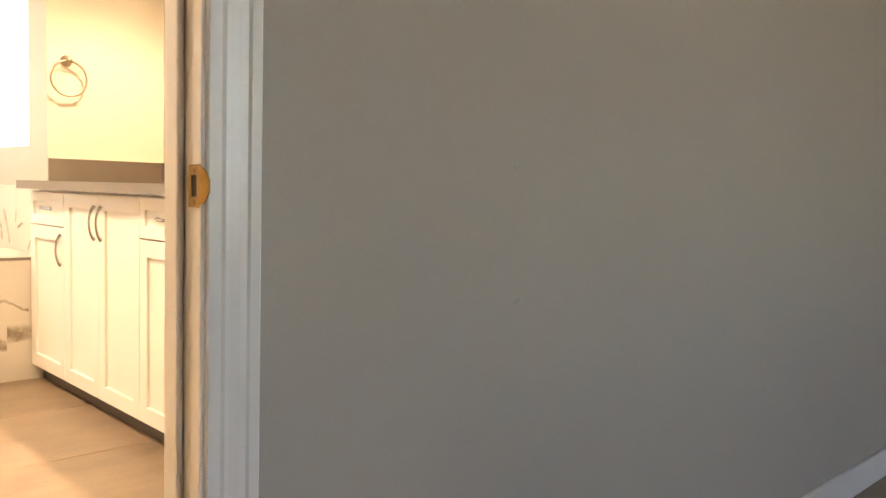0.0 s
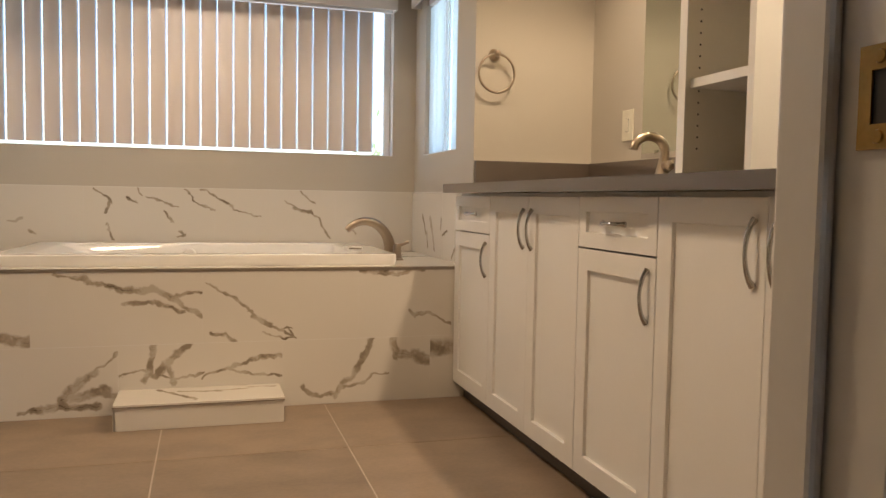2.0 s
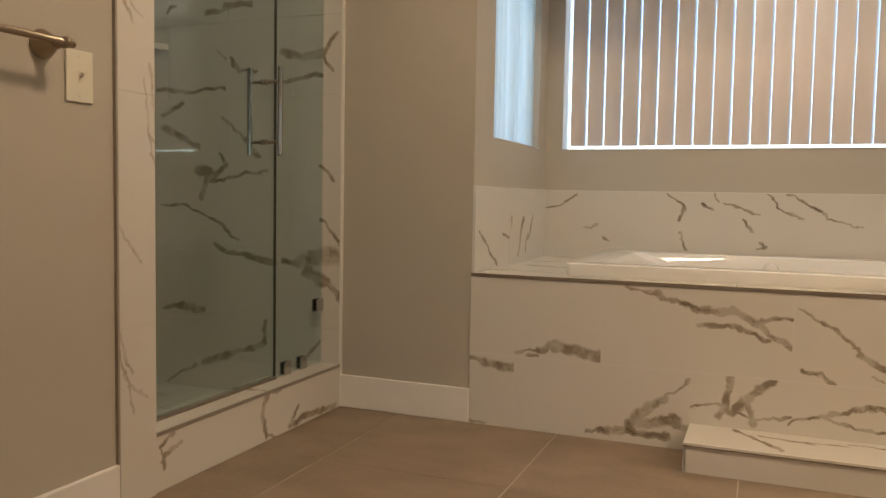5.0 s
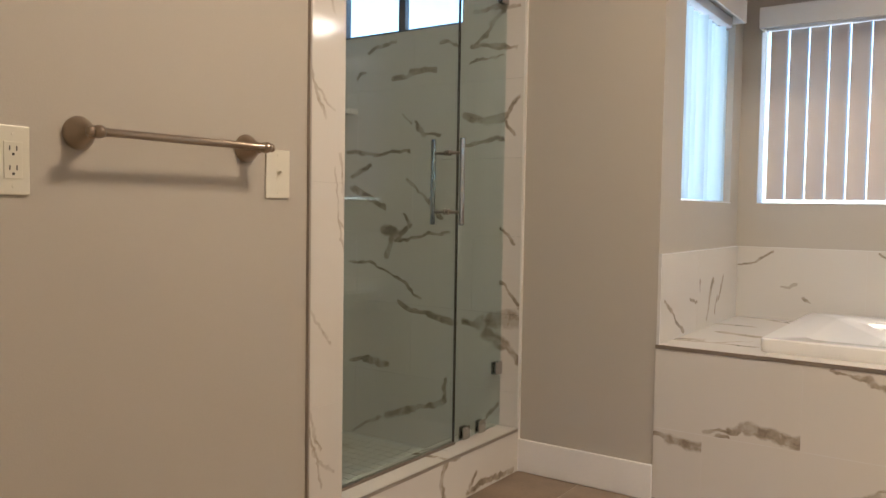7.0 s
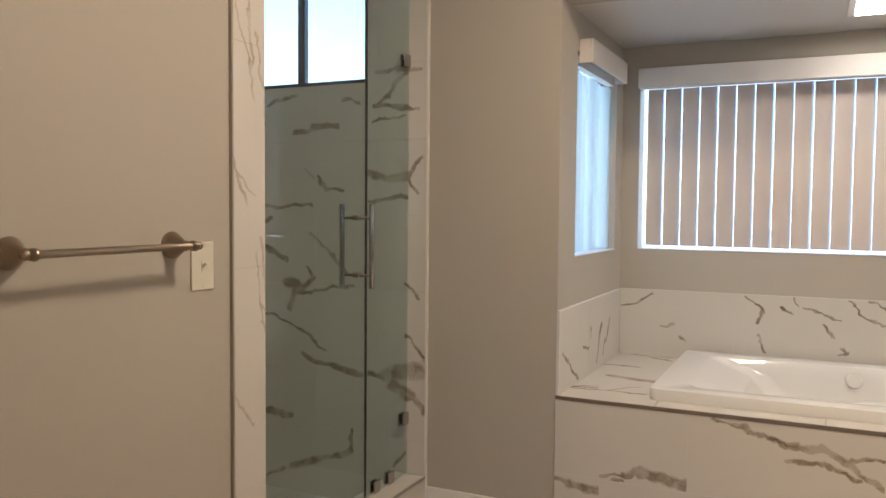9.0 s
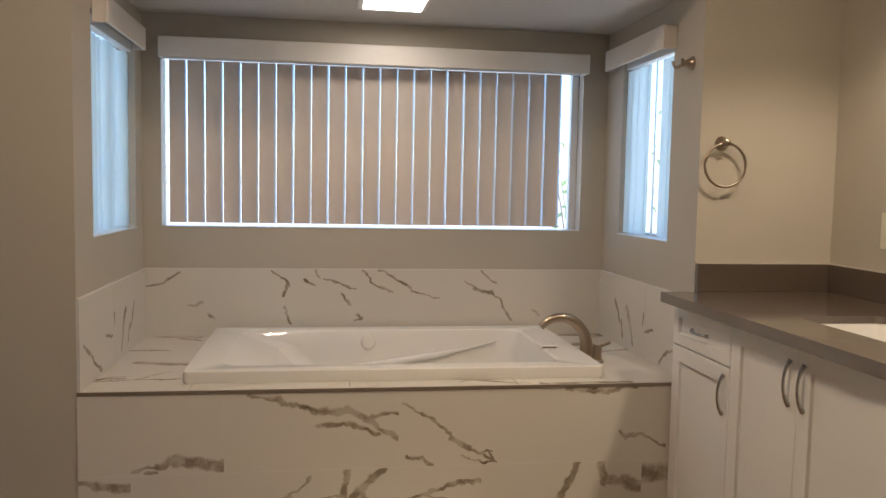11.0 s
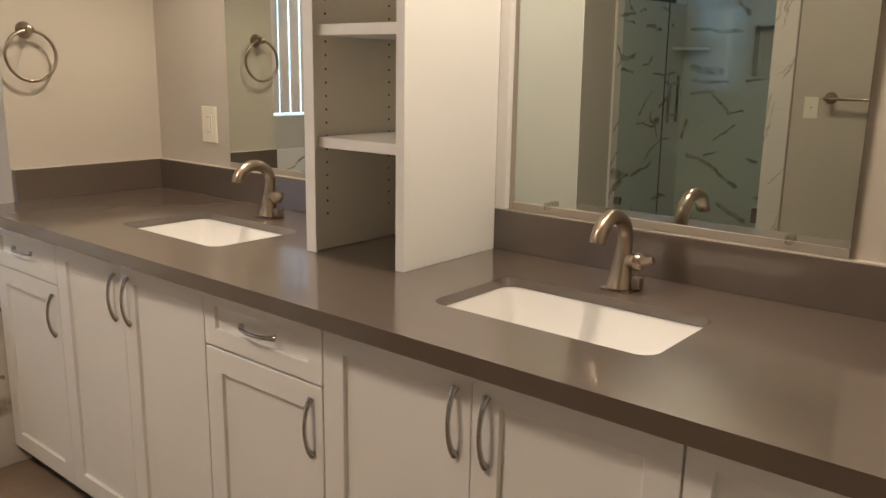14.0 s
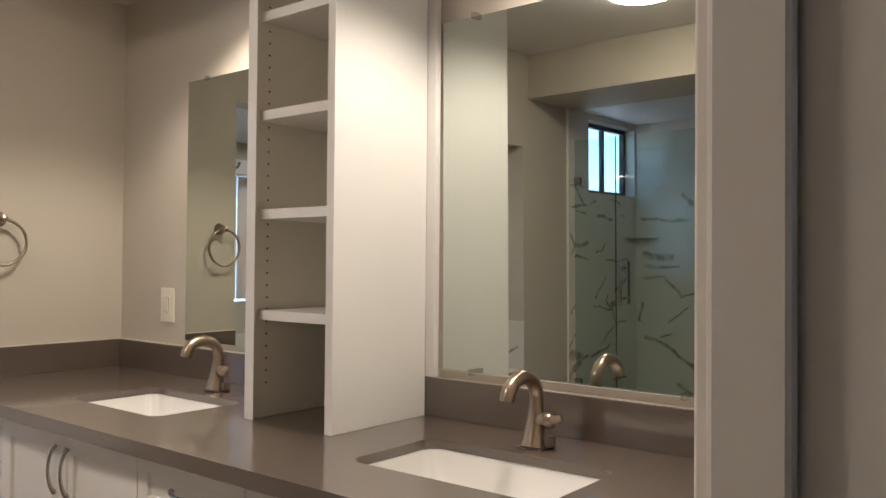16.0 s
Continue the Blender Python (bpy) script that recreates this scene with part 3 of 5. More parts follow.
# ---- plan ----
XL, XR = -0.54, 2.725
YD0, YD1 = 3.125, 3.215
YF, YB = 6.0, 7.005
XA = 2.18
CEILING, SOFFIT_L, SOFFIT_R, ALCOVE = 2.63, 2.34, 2.31, 2.02
WIN = (0.082, 2.057, 1.063, 1.87)
JAMB_L, JAMB_R, DOOR_H = 0.52, 1.455, 2.05
LOW = -0.17
SH_X, SH_Y = -1.585, 4.58
NICHE = (5.12, 5.47, 1.235, 1.605)

# ---- large structure ----
built("ground", boxes((-400, -400, -0.35, 400, 400, -0.25)), GREEN, "dry bare ground outside the house", "ground")
floor = built("floor", boxes((-2.62, YD1, -0.2, 5.32, 7.2, -0.0015), (JAMB_L - 0.02, YD0, -0.2, JAMB_R + 0.02, YD1, -0.0015)), GROUT, "taupe porcelain tile floor with pale grout", "floor")
built("wall_right", boxes((XR, YD1, 0, XR + 0.12, YF, CEILING)), PAINT, "greige painted wall behind the double vanity", "wall")
built("wall_vanity_end", boxes((XA, YF, 0, XR + 0.12, YF + 0.12, CEILING)), PAINT, "greige painted wall at the end of the vanity", "wall")
WR_Y0, WR_Y1 = 6.255, 6.80
built("wall_alcove_right", holed("x", XA, XA + 0.12, (YF + 0.12, YB + 0.12), (0, ALCOVE + 0.1), (WR_Y0, WR_Y1), WIN[2:]), PAINT, "greige painted tub alcove wall with a narrow window", "wall")
WL_Y0, WL_Y1 = 6.215, 6.874
built("wall_alcove_left", holed("x", -0.12, 0, (YF + 0.12, YB + 0.12), (0, ALCOVE + 0.1), (WL_Y0, WL_Y1), WIN[2:]), PAINT, "greige painted tub alcove wall with a narrow window", "wall")
built("wall_alcove_back", holed("y", YB, YB + 0.12, (0, XA), (0, ALCOVE + 0.1), WIN[:2], WIN[2:]), PAINT, "greige painted wall above the bathtub with a wide window", "wall")
SW = (-1.56, -0.825, 1.757, 2.30)
built("wall_shower_end", holed("y", YF, YF + 0.12, (SH_X - 0.12, 0), (0, CEILING), SW[:2], SW[2:]), PAINT, "greige painted wall between shower and tub alcove", "wall")
built("wall_alcove_header", boxes((0, YF, ALCOVE, XA, YF + 0.12, CEILING)), PAINT, "greige painted header over the tub alcove", "wall")
built("wall_left", boxes((XL - 0.12, 3.92, 0, XL, 4.945, CEILING), (XL - 0.12, YD1, 2.05, XL, 3.92, CEILING), (XL - 0.12, 4.945, SOFFIT_L, XL, YF, CEILING)), PAINT, "greige painted wall with a towel bar", "wall")
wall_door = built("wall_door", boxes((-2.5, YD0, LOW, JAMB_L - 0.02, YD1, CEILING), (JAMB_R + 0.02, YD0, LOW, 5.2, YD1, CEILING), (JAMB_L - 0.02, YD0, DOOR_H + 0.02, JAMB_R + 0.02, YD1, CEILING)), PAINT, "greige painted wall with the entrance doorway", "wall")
# hall-side faces carry the dimmer, warmer light in their colour
wall_door.data.materials.append(HALL_SHADE_PAINT)
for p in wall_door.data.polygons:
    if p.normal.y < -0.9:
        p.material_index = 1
built("wall_shower_back", holed("x", SH_X - 0.12, SH_X, (SH_Y - 0.12, YF), (0, CEILING), NICHE[:2], NICHE[2:]), PAINT, "plain wall closing the shower", "wall")
built("wall_shower_near", boxes((SH_X, SH_Y - 0.12, 0, XL - 0.12, SH_Y, CEILING)), PAINT, "plain wall closing the shower", "wall")
built("ceiling", boxes((SH_X - 0.12, YD1, CEILING, XR + 0.12, YF + 0.12, CEILING + 0.12)), CEIL, "flat off-white painted ceiling", "ceiling")
built("ceiling_alcove", boxes((0, YF + 0.12, ALCOVE, XA, YB, ALCOVE + 0.1)), CEIL, "low off-white ceiling over the bathtub", "ceiling")
built("ceiling_soffit_left", boxes((XL, YD1, SOFFIT_L, -0.06, YF, CEILING), bevel=0.004), PAINT, "dropped soffit in front of the shower", "soffit")
built("ceiling_shower", boxes((SH_X, SH_Y, SOFFIT_L, XL - 0.12, YF - 0.01, SOFFIT_L + 0.1)), CEIL, "flat ceiling inside the shower", "ceiling")
built("ceiling_soffit_vanity", boxes((2.02, YD1, SOFFIT_R, XR, YF, CEILING), bevel=0.004), PAINT, "dropped soffit over the vanity", "soffit")
# bedroom the walk starts in, one step lower; its shell is out of view
built("floor_bedroom", boxes((-2.62, -1.72, -0.3, 5.32, YD0, LOW)), CARPET, "plain beige bedroom floor", "floor")
built("wall_bedroom_right", boxes((5.2, -1.72, LOW, 5.32, YD1, CEILING)), PAINT, "plain bedroom wall", "wall")
# opening added out of view to bring daylight onto the door wall
built("wall_bedroom_back", holed("y", -1.72, -1.6, (-2.5, 5.2), (LOW, CEILING), (1.85, 3.45), (0.87, 2.09)), PAINT, "unseen bedroom wall, its opening sized to let in daylight", "wall")
built("wall_bedroom_left", boxes((-2.62, -1.72, LOW, -2.5, YD1, CEILING)), PAINT, "plain bedroom wall", "wall")
built("ceiling_bedroom", boxes((-2.62, -1.72, CEILING, 5.32, YD1, CEILING + 0.12)), CEIL, "flat bedroom ceiling", "ceiling")

# trims
bm = boxes((JAMB_R, YD0 - 0.001, 0, JAMB_R + 0.02, YD1 + 0.001, DOOR_H + 0.02), (JAMB_L - 0.02, YD0 - 0.001, 0, JAMB_L, YD1 + 0.001, DOOR_H + 0.02), (JAMB_L, YD0 - 0.001, DOOR_H, JAMB_R, YD1 + 0.001, DOOR_H + 0.02), bevel=0.002)
jamb = built("door_1", bm, TRIM, "white painted entrance door frame, open doorway", "door frame")
STOP_Y = 3.168
part("door_stop", boxes((JAMB_R - 0.011, STOP_Y + 0.002, 0, JAMB_R, YD1 - 0.002, DOOR_H), (JAMB_L, STOP_Y + 0.002, 0, JAMB_L + 0.011, YD1 - 0.002, DOOR_H), bevel=0.004), TRIM, jamb)


MOULD = ((0.006, 0.0), (0.006, 0.008), (0.008, 0.010), (0.026, 0.0105), (0.031, 0.013), (0.037, 0.0135), (0.052, 0.016), (0.062, 0.0165), (0.066, 0.0195), (0.080, 0.020), (0.083, 0.018), (0.083, 0.0))


def casing(name, x, out, face, sign, top, foot=0.0):
    """A moulded upright casing board against a wall at y = face; out is its direction along x."""
    bm = bmesh.new()
    outline = [(x + out * u, face + sign * d) for u, d in MOULD]
    loft(bm, [[(px, py, z) for px, py in outline] for z in (foot, top + 0.081)], True, True)
    return built(name, bm, TRIM, "white moulded door casing", "trim")


casing("trim_1", JAMB_R, 1, YD0, -1, DOOR_H, LOW)
casing("trim_2", JAMB_R, 1, YD1, 1, DOOR_H)
casing("trim_3", JAMB_L, -1, YD0, -1, DOOR_H, LOW)
casing("trim_4", JAMB_L, -1, YD1, 1, DOOR_H)
for nm, ya, yb in (("trim_5", YD0 - 0.018, YD0), ("trim_6", YD1, YD1 + 0.018)):
    built(nm, boxes((JAMB_L, ya, DOOR_H + 0.006, JAMB_R, yb, DOOR_H + 0.079), bevel=0.004), TRIM, "white door head casing", "trim")
# closet door on the left wall
bm = bmesh.new()
loft(bm, [[(XL + d, 3.862 + u * 0.8, z) for u, d in MOULD] for z in (0, 2.11)], True, True)
built("trim_7", bm, TRIM, "white moulded door casing", "trim")
built("trim_8", boxes((XL - 0.12, 3.85, 0, XL - 0.001, 3.92, 2.05)), TRIM, "white door jamb", "trim")
d2 = built("door_2", boxes((XL - 0.08, 3.21, 0.008, XL - 0.045, 3.848, 2.04), bevel=0.002), TRIM, "closed white closet door", "door")

# baseboards
for nm, r in (("baseboard_1", (XL + 0.0, 5.986, 0, 0.0, 5.999, 0.128)), ("baseboard_2", (XL, 3.932, 0, XL + 0.014, 4.818, 0.128)),
              ("baseboard_3", (JAMB_R + 0.084, YD0 - 0.014, LOW, 5.2, YD0, -0.058)), ("baseboard_4", (XL, YD1, 0, JAMB_L - 0.085, YD1 + 0.014, 0.128))):
    bm = boxes(r, bevel=0.004)
    built(nm, bm, TRIM, "white painted baseboard", "baseboard")

# brass strike plate on the jamb
strike = thing("strike_plate", (JAMB_R, 3.136, 0.897), "worn brass strike plate screwed to the door jamb", "strike plate")
bm = bmesh.new()
for r in ((3.125, 0.868, 3.155, 0.882), (3.125, 0.912, 3.155, 0.926), (3.125, 0.882, 3.131, 0.912), (3.146, 0.882, 3.155, 0.912)):
    box(bm, JAMB_R - 0.0025, r[0], r[1], JAMB_R + 0.0005, r[2], r[3])
plate = part("plate", bm, BRASS, strike)
bm = bmesh.new()
prof = []
for k in range(17):
    a = k / 16
    prof.append((3.125 - 0.021 * a, JAMB_R - 0.0025 + 0.006 * a * a, 0.027 * max(0.35, math.sqrt(max(0.0, 1.0 - a ** 2.5)))))
loops = []
for yy, xx, hh in prof:
    loops.append([(xx, yy, 0.897 - hh), (xx - 0.002, yy, 0.897 - hh), (xx - 0.002, yy, 0.897 + hh), (xx, yy, 0.897 + hh)])
loft(bm, loops, True, True)
part("lip", bm, BRASS, strike, smooth=True)
for sz in (0.875, 0.919):
    bm = bmesh.new()
    lathe(bm, (JAMB_R - 0.0025, 3.140, sz), (-1, 0, 0), [(0, 0.0042), (0.0012, 0.0036), (0.0014, 0.001)], 12)
    part("screw", bm, BRASS, strike)
part("latch_hole", boxes((JAMB_R - 0.001, 3.131, 0.882, JAMB_R - 0.0002, 3.146, 0.912)), SLOT, strike)
for nm, x, z, w in (("wall_scuff", 2.10, 0.95, 0.012), ("wall_scuff", 2.11, 0.69, 0.01)):
    bm = bmesh.new()
    lathe(bm, (x, YD0 - 0.0002, z), (0, -1, 0), [(0, 0.006), (0.0006, 0.005)], 9)
    for v in bm.verts:
        v.co.x = x + (v.co.x - x) * 1.6 + (v.co.z - z) * 0.6
    sc = part(nm, bm, SCUFF)
    tagged(sc, "small grey scuff mark on the painted wall", "scuff mark")

# ---- windows ----


def window_unit(name, axis, at, a0, a1, z0, z1, depth, mat, mullion=None, label="", rail=None):
    """A framed pane set in a wall opening; axis is the wall's normal, at the plane of the glass."""
    def put(bm, p0, p1, q0, q1, d0, d1, bevel=0.0):
        if axis == "y":
            box(bm, p0, at + d0, q0, p1, at + d1, q1, bevel)
        else:
            box(bm, at + d0, p0, q0, at + d1, p1, q1, bevel)
    w = thing(name, (0, 0, 0), label, "window")
    w["kind"] = "structure"
    f = 0.035
    for p in ((a0, a1, z0, z0 + f), (a0, a1, z1 - f, z1), (a0, a0 + f, z0 + f, z1 - f), (a1 - f, a1, z0 + f, z1 - f)):
        bm = bmesh.new()
        put(bm, *p, -depth, depth, 0.003)
        part("window_frame", bm, mat, w)
    if mullion:
        bm = bmesh.new()
        put(bm, mullion - 0.018, mullion + 0.018, z0 + f, z1 - f, -depth * 0.8, depth * 0.8, 0.003)
        part("mullion", bm, mat, w)
    bm = bmesh.new()
    put(bm, a0 + f, a1 - f, z0 + f, z1 - f, -0.002, 0.002)
    pane = part("pane", bm, PANE, w)
    pane.visible_shadow = False
    return w


window_unit("window_1", "y", YB + 0.095, WIN[0] - 0.032, WIN[1], WIN[2] - 0.032, WIN[3] + 0.03, 0.02, VINYL, None, "wide white vinyl window behind vertical blinds")
window_unit("window_2", "x", -0.095, WL_Y0 - 0.03, WL_Y1 + 0.03, WIN[2] - 0.03, WIN[3] + 0.03, 0.02, VINYL, None, "narrow white vinyl side window")
window_unit("window_3", "x", XA + 0.095, WR_Y0 - 0.01, WR_Y1 + 0.01, WIN[2] - 0.02, WIN[3] + 0.03, 0.02, VINYL, None, "narrow white vinyl side window")
window_unit("window_4", "y", YF + 0.09, SW[0], SW[1], SW[2], SW[3], 0.02, BLACK, -1.205, "high black-framed sliding shower window")

# white painted sills that line the window openings
for nm, r in (("window_sill_1", (WIN[0], YB - 0.004, WIN[2], WIN[1], YB + 0.07, WIN[2] + 0.004)), ("window_sill_2", (-0.07, WL_Y0, WIN[2], 0.004, WL_Y1, WIN[2] + 0.004)),
              ("window_sill_3", (XA - 0.004, WR_Y0, WIN[2], XA + 0.07, WR_Y1, WIN[2] + 0.004))):
    built(nm, boxes(r, bevel=0.001), VINYL, "white window sill", "window sill")

# ---- blinds ----


def slat_mesh(height, width=0.089, mat=SLAT, edge=None):
    """One curved vinyl slat about its own upright axis."""
    bm = bmesh.new()
    n, t = 10, 0.0009
    front, back = [], []
    for k in range(n + 1):
        u = (k / n - 0.5) * width
        v = 0.006 * (1 - (2 * k / n - 1) ** 2)
        front.append((u, v))
        back.append((u, v + t))
    outline = front + back[::-1]
    loft(bm, [[(u, v, z) for u, v in outline] for z in (0.0, height)], True, True)
    me = bpy.data.meshes.new("slat")
    bm.to_mesh(me)
    bm.free()
    me.materials.append(mat)
    # the line of daylight is coloured into one edge of the slat
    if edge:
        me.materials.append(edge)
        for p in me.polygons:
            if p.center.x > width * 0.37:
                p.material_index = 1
    me.polygons.foreach_set("use_smooth", [True] * len(me.polygons))
    me.set_sharp_from_angle(angle=radians(40))
    return me


def blinds(place, label, mesh, slats, rail):
    b = thing("vertical_blind", place, label, "vertical blinds")
    part("headrail", boxes(rail, bevel=0.003), VINYL, b)
    for x, y, z, turn in slats:
        s = new("slat", mesh)
        s.parent = b
        s.matrix_basis = pose(x - place[0], y - place[1], z - place[2], 0, 0, turn)
    return b


SLAT_H = 0.738
ms = slat_mesh(SLAT_H, 0.0780, SLAT, DAYLIT_EDGE)
wide = slat_mesh(SLAT_H, 0.085, SHEER)
rng = random.Random(4)
row, x = [], 0.152
while x < 1.93:
    row.append((x, YB + 0.022, 1.082, -5 + rng.uniform(-4, 3)))
    x += 0.0801
blinds((1.07, YB + 0.022, 1.82), "beige vinyl vertical blinds hanging almost closed in the wide window", ms, row, (WIN[0] + 0.002, YB + 0.004, 1.822, WIN[1] - 0.002, YB + 0.042, 1.862))
row = [(-0.045, 6.27 + 0.081 * k, 1.073, 66 + (k % 3 - 1) * 18 + rng.uniform(-6, 6)) for k in range(8)]
blinds((-0.03, 6.54, 1.82), "pale vertical blinds half open in the side window", wide, row, (-0.05, WL_Y0 + 0.002, 1.822, -0.012, WL_Y1 - 0.002, 1.862))
row = [(XA + 0.03, y, 1.073, t) for y, t in ((6.298, 98), (6.372, 96), (6.478, 66), (6.556, 72), (6.632, 96), (6.706, 99), (6.768, 97))]
blinds((XA + 0.03, 6.52, 1.82), "pale vertical blinds drawn partly aside in the side window", wide, row, (XA + 0.012, WR_Y0 + 0.002, 1.822, XA + 0.05, WR_Y1 - 0.002, 1.862))


def valance(rows, label):
    v = thing("valance", ((rows[0][0] + rows[0][3]) / 2, (rows[0][1] + rows[0][4]) / 2, rows[0][2]), label, "valance")
    for nm, r in zip(("front_board", "end_board", "end_board", "top_board"), rows):
        part(nm, boxes(r, bevel=0.0025), VALANCE, v)
    return v


def valance_y(x0, x1, y, z0, z1, wall):
    return [(x0, y, z0, x1, y + 0.01, z1), (x0, y + 0.01, z0, x0 + 0.01, wall, z1), (x1 - 0.01, y + 0.01, z0, x1, wall, z1), (x0 + 0.01, y + 0.01, z1 - 0.01, x1 - 0.01, wall, z1)]


valance(valance_y(0.088, 2.057, 6.915, 1.815, 1.905, YB), "ivory box valance over the wide window")
for wall, front, label in ((0.0, 0.056, "ivory box valance over the narrow side window beside the shower"), (XA, XA - 0.056, "ivory box valance over the narrow side window beside the vanity")):
    s = 0.01 if front > wall else -0.01
    ya, yb = (6.235, 6.835) if wall == 0.0 else (6.235, 6.90)
    inner = sorted((wall, front - s))
    valance([(min(front, front - s), ya, 1.825, max(front, front - s), yb, 1.918), (inner[0], ya, 1.825, inner[1], ya + 0.01, 1.918), (inner[0], yb - 0.01, 1.825, inner[1], yb, 1.918), (inner[0], ya + 0.01, 1.908, inner[1], yb - 0.01, 1.918)], label)

# ---- bathtub and its tiled surround ----
DECK = 0.556
built("tub_surround_core", boxes((0.0, YF - 0.0084, 0, XA, YF + 0.06, DECK - 0.014)), GROUT_W, "tiled bathtub apron backing", "tub surround")
TUB = (0.325, 6.085, 1.875, 6.965)


def tile_part(parent, r, mat, bevel=0.0003):
    return part("tile", boxes(r, bevel=bevel), mat, parent)


def tub_front():
    s = thing("tub_surround", (1.09, 5.99, 0), "white marble-look tiled apron and deck around the bathtub", "tub surround")
    g = 0.0004
    for z0, z1, cuts, mats in ((0.0, 0.2642, (0.0, 0.17, 0.78, 1.39, 2.0, XA), LOWER_TILES), (0.265, DECK - 0.012, (0.0, 0.48, 1.085, 1.695, XA), UPPER_TILES)):
        for a, b, mat in zip(cuts, cuts[1:], mats):
            tile_part(s, (a + g, YF - 0.009, z0 + 0.001, b - g, YF - 0.0083, z1), mat)
    # deck round the tub
    for r in ((0.0, YF - 0.004, 0.36, YB - 0.01), (0.362, YF - 0.004, 0.91, 6.10), (0.912, YF - 0.004, 1.52, 6.10), (1.522, YF - 0.004, 1.86, 6.10), (1.862, YF - 0.004, XA, 6.5), (1.862, 6.502, XA, YB - 0.01), (0.362, 6.95, 1.86, YB - 0.01)):
        tile_part(s, (r[0] + 0.0003, r[1], DECK - 0.012, r[2] - 0.0003, r[3], DECK), MARBLE_DECK)
    part("edge_trim", boxes((0.0, YF - 0.012, DECK - 0.0125, XA, YF - 0.0045, DECK + 0.001), bevel=0.001), BRONZE, s, "thin dark metal tile edge")
    return s


tub_front()
built("wainscot_backing", boxes((0.0, YB - 0.0094, DECK, XA, YB, 0.87)), GROUT_W, "grout bed behind the alcove tiles", "wall")
wains = thing("tile_wainscot", (1.09, YB, DECK), "white marble-look tile band round the tub alcove", "wall tile")
for a, b in ((0.011, 0.53), (0.5308, 1.14), (1.1408, 1.75), (1.7508, XA - 0.011)):
    tile_part(wains, (a, YB - 0.010, DECK, b, YB - 0.0093, 0.87), MARBLE_BACK)
for y0, y1 in ((YF, 6.42), (6.422, YB - 0.0)):
    tile_part(wains, (0.0, y0, DECK, 0.010, y1, 0.87), MARBLE_SIDE)
    tile_part(wains, (XA - 0.010, y0, DECK, XA, y1, 0.87), MARBLE_SIDE)
part("edge_trim", boxes((0.0, YF - 0.004, DECK, 0.011, YF, 0.873), (0.0, YF, 0.87, 0.011, YB - 0.011, 0.873), (XA - 0.011, YF + 0.001, 0.87, XA, YB - 0.011, 0.873), (0.011, YB - 0.011, 0.87, XA - 0.011, YB, 0.873)), GROUT_W, wains)

tub = thing("bathtub", (1.1, 6.52, 0.12), "white acrylic drop-in bathtub with a sloped backrest", "bathtub")
bm = bmesh.new()


def ring(x0, y0, x1, y1, r, z, tilt=0.0):
    return [(px, py, z + tilt * (x1 - px)) for px, py in rounded(x0, y0, x1, y1, r)]


loft(bm, [ring(TUB[0] + 0.004, TUB[1] + 0.004, TUB[2] - 0.004, TUB[3] - 0.004, 0.02, DECK), ring(TUB[0], TUB[1], TUB[2], TUB[3], 0.02, DECK + 0.012), ring(TUB[0], TUB[1], TUB[2], TUB[3], 0.02, 0.598),
          ring(TUB[0] + 0.0035, TUB[1] + 0.0035, TUB[2] - 0.0035, TUB[3] - 0.0035, 0.02, 0.602), ring(0.44, 6.165, 1.735, 6.885, 0.06, 0.602), ring(0.455, 6.175, 1.725, 6.875, 0.06, 0.597),
          ring(0.62, 6.19, 1.71, 6.86, 0.08, 0.535), ring(0.80, 6.215, 1.68, 6.835, 0.10, 0.34), ring(0.92, 6.25, 1.65, 6.80, 0.10, 0.17), ring(1.0, 6.32, 1.58, 6.73, 0.08, 0.145)], False, True)
part("basin", bm, ACRYLIC, tub, smooth=True, crease=24)
bm = bmesh.new()
pts = [(0.82 + 0.10 * k, 6.852 - 0.012 * math.sin(k / 8 * math.pi), 0.43 + 0.12 * (k / 8) ** 1.6) for k in range(9)]
sweep(bm, pts, [0.006, 0.012, 0.016, 0.018, 0.018, 0.016, 0.012, 0.008, 0.004], 10)
part("armrest", bm, ACRYLIC, tub, smooth=True)
bm = bmesh.new()
lathe(bm, (1.02, 6.868, 0.545), (0, -1, 0.12), [(0, 0.034), (0.012, 0.033), (0.02, 0.026), (0.022, 0.008)], 20)
part("air_control", bm, ACRYLIC, tub, smooth=True)
bm = bmesh.new()
box(bm, 1.722, 6.420, 0.590, 1.790, 6.545, 0.613, bevel=0.004)
part("overflow_box", bm, ACRYLIC, tub)
bm = bmesh.new()
box(bm, 1.726, 6.4165, 0.6025, 1.786, 6.4197, 0.609, bevel=0.0008)
part("overflow", bm, BRONZE, tub, "dark strip on the front of the overflow box")

fauc = thing("tub_faucet", (1.917, 6.44, DECK), "brushed nickel arched roman tub faucet with side lever", "faucet")
bm = bmesh.new()
pts, rad = [], []
for k in range(17):
    a = k / 16
    ang = -0.22 + 2.6 * a
    pts.append((1.805 + 0.118 * math.cos(ang), 6.44, DECK + 0.038 + 0.136 * math.sin(ang)))
    rad.append(0.031 - 0.015 * a ** 0.7)
sweep(bm, pts, rad, 14, up=(0, 1, 0))
part("spout", bm, NICKEL, fauc, smooth=True)
bm = bmesh.new()
lathe(bm, (1.917, 6.44, DECK), (0, 0, 1), [(0, 0.037), (0.006, 0.037), (0.010, 0.033), (0.02, 0.030), (0.03, 0.024)], 20)
part("base", bm, NICKEL, fauc, smooth=True)
hand = thing("tub_faucet_valve", (1.938, 6.352, DECK), "brushed nickel tub valve with lever handle", "faucet valve")
bm = bmesh.new()
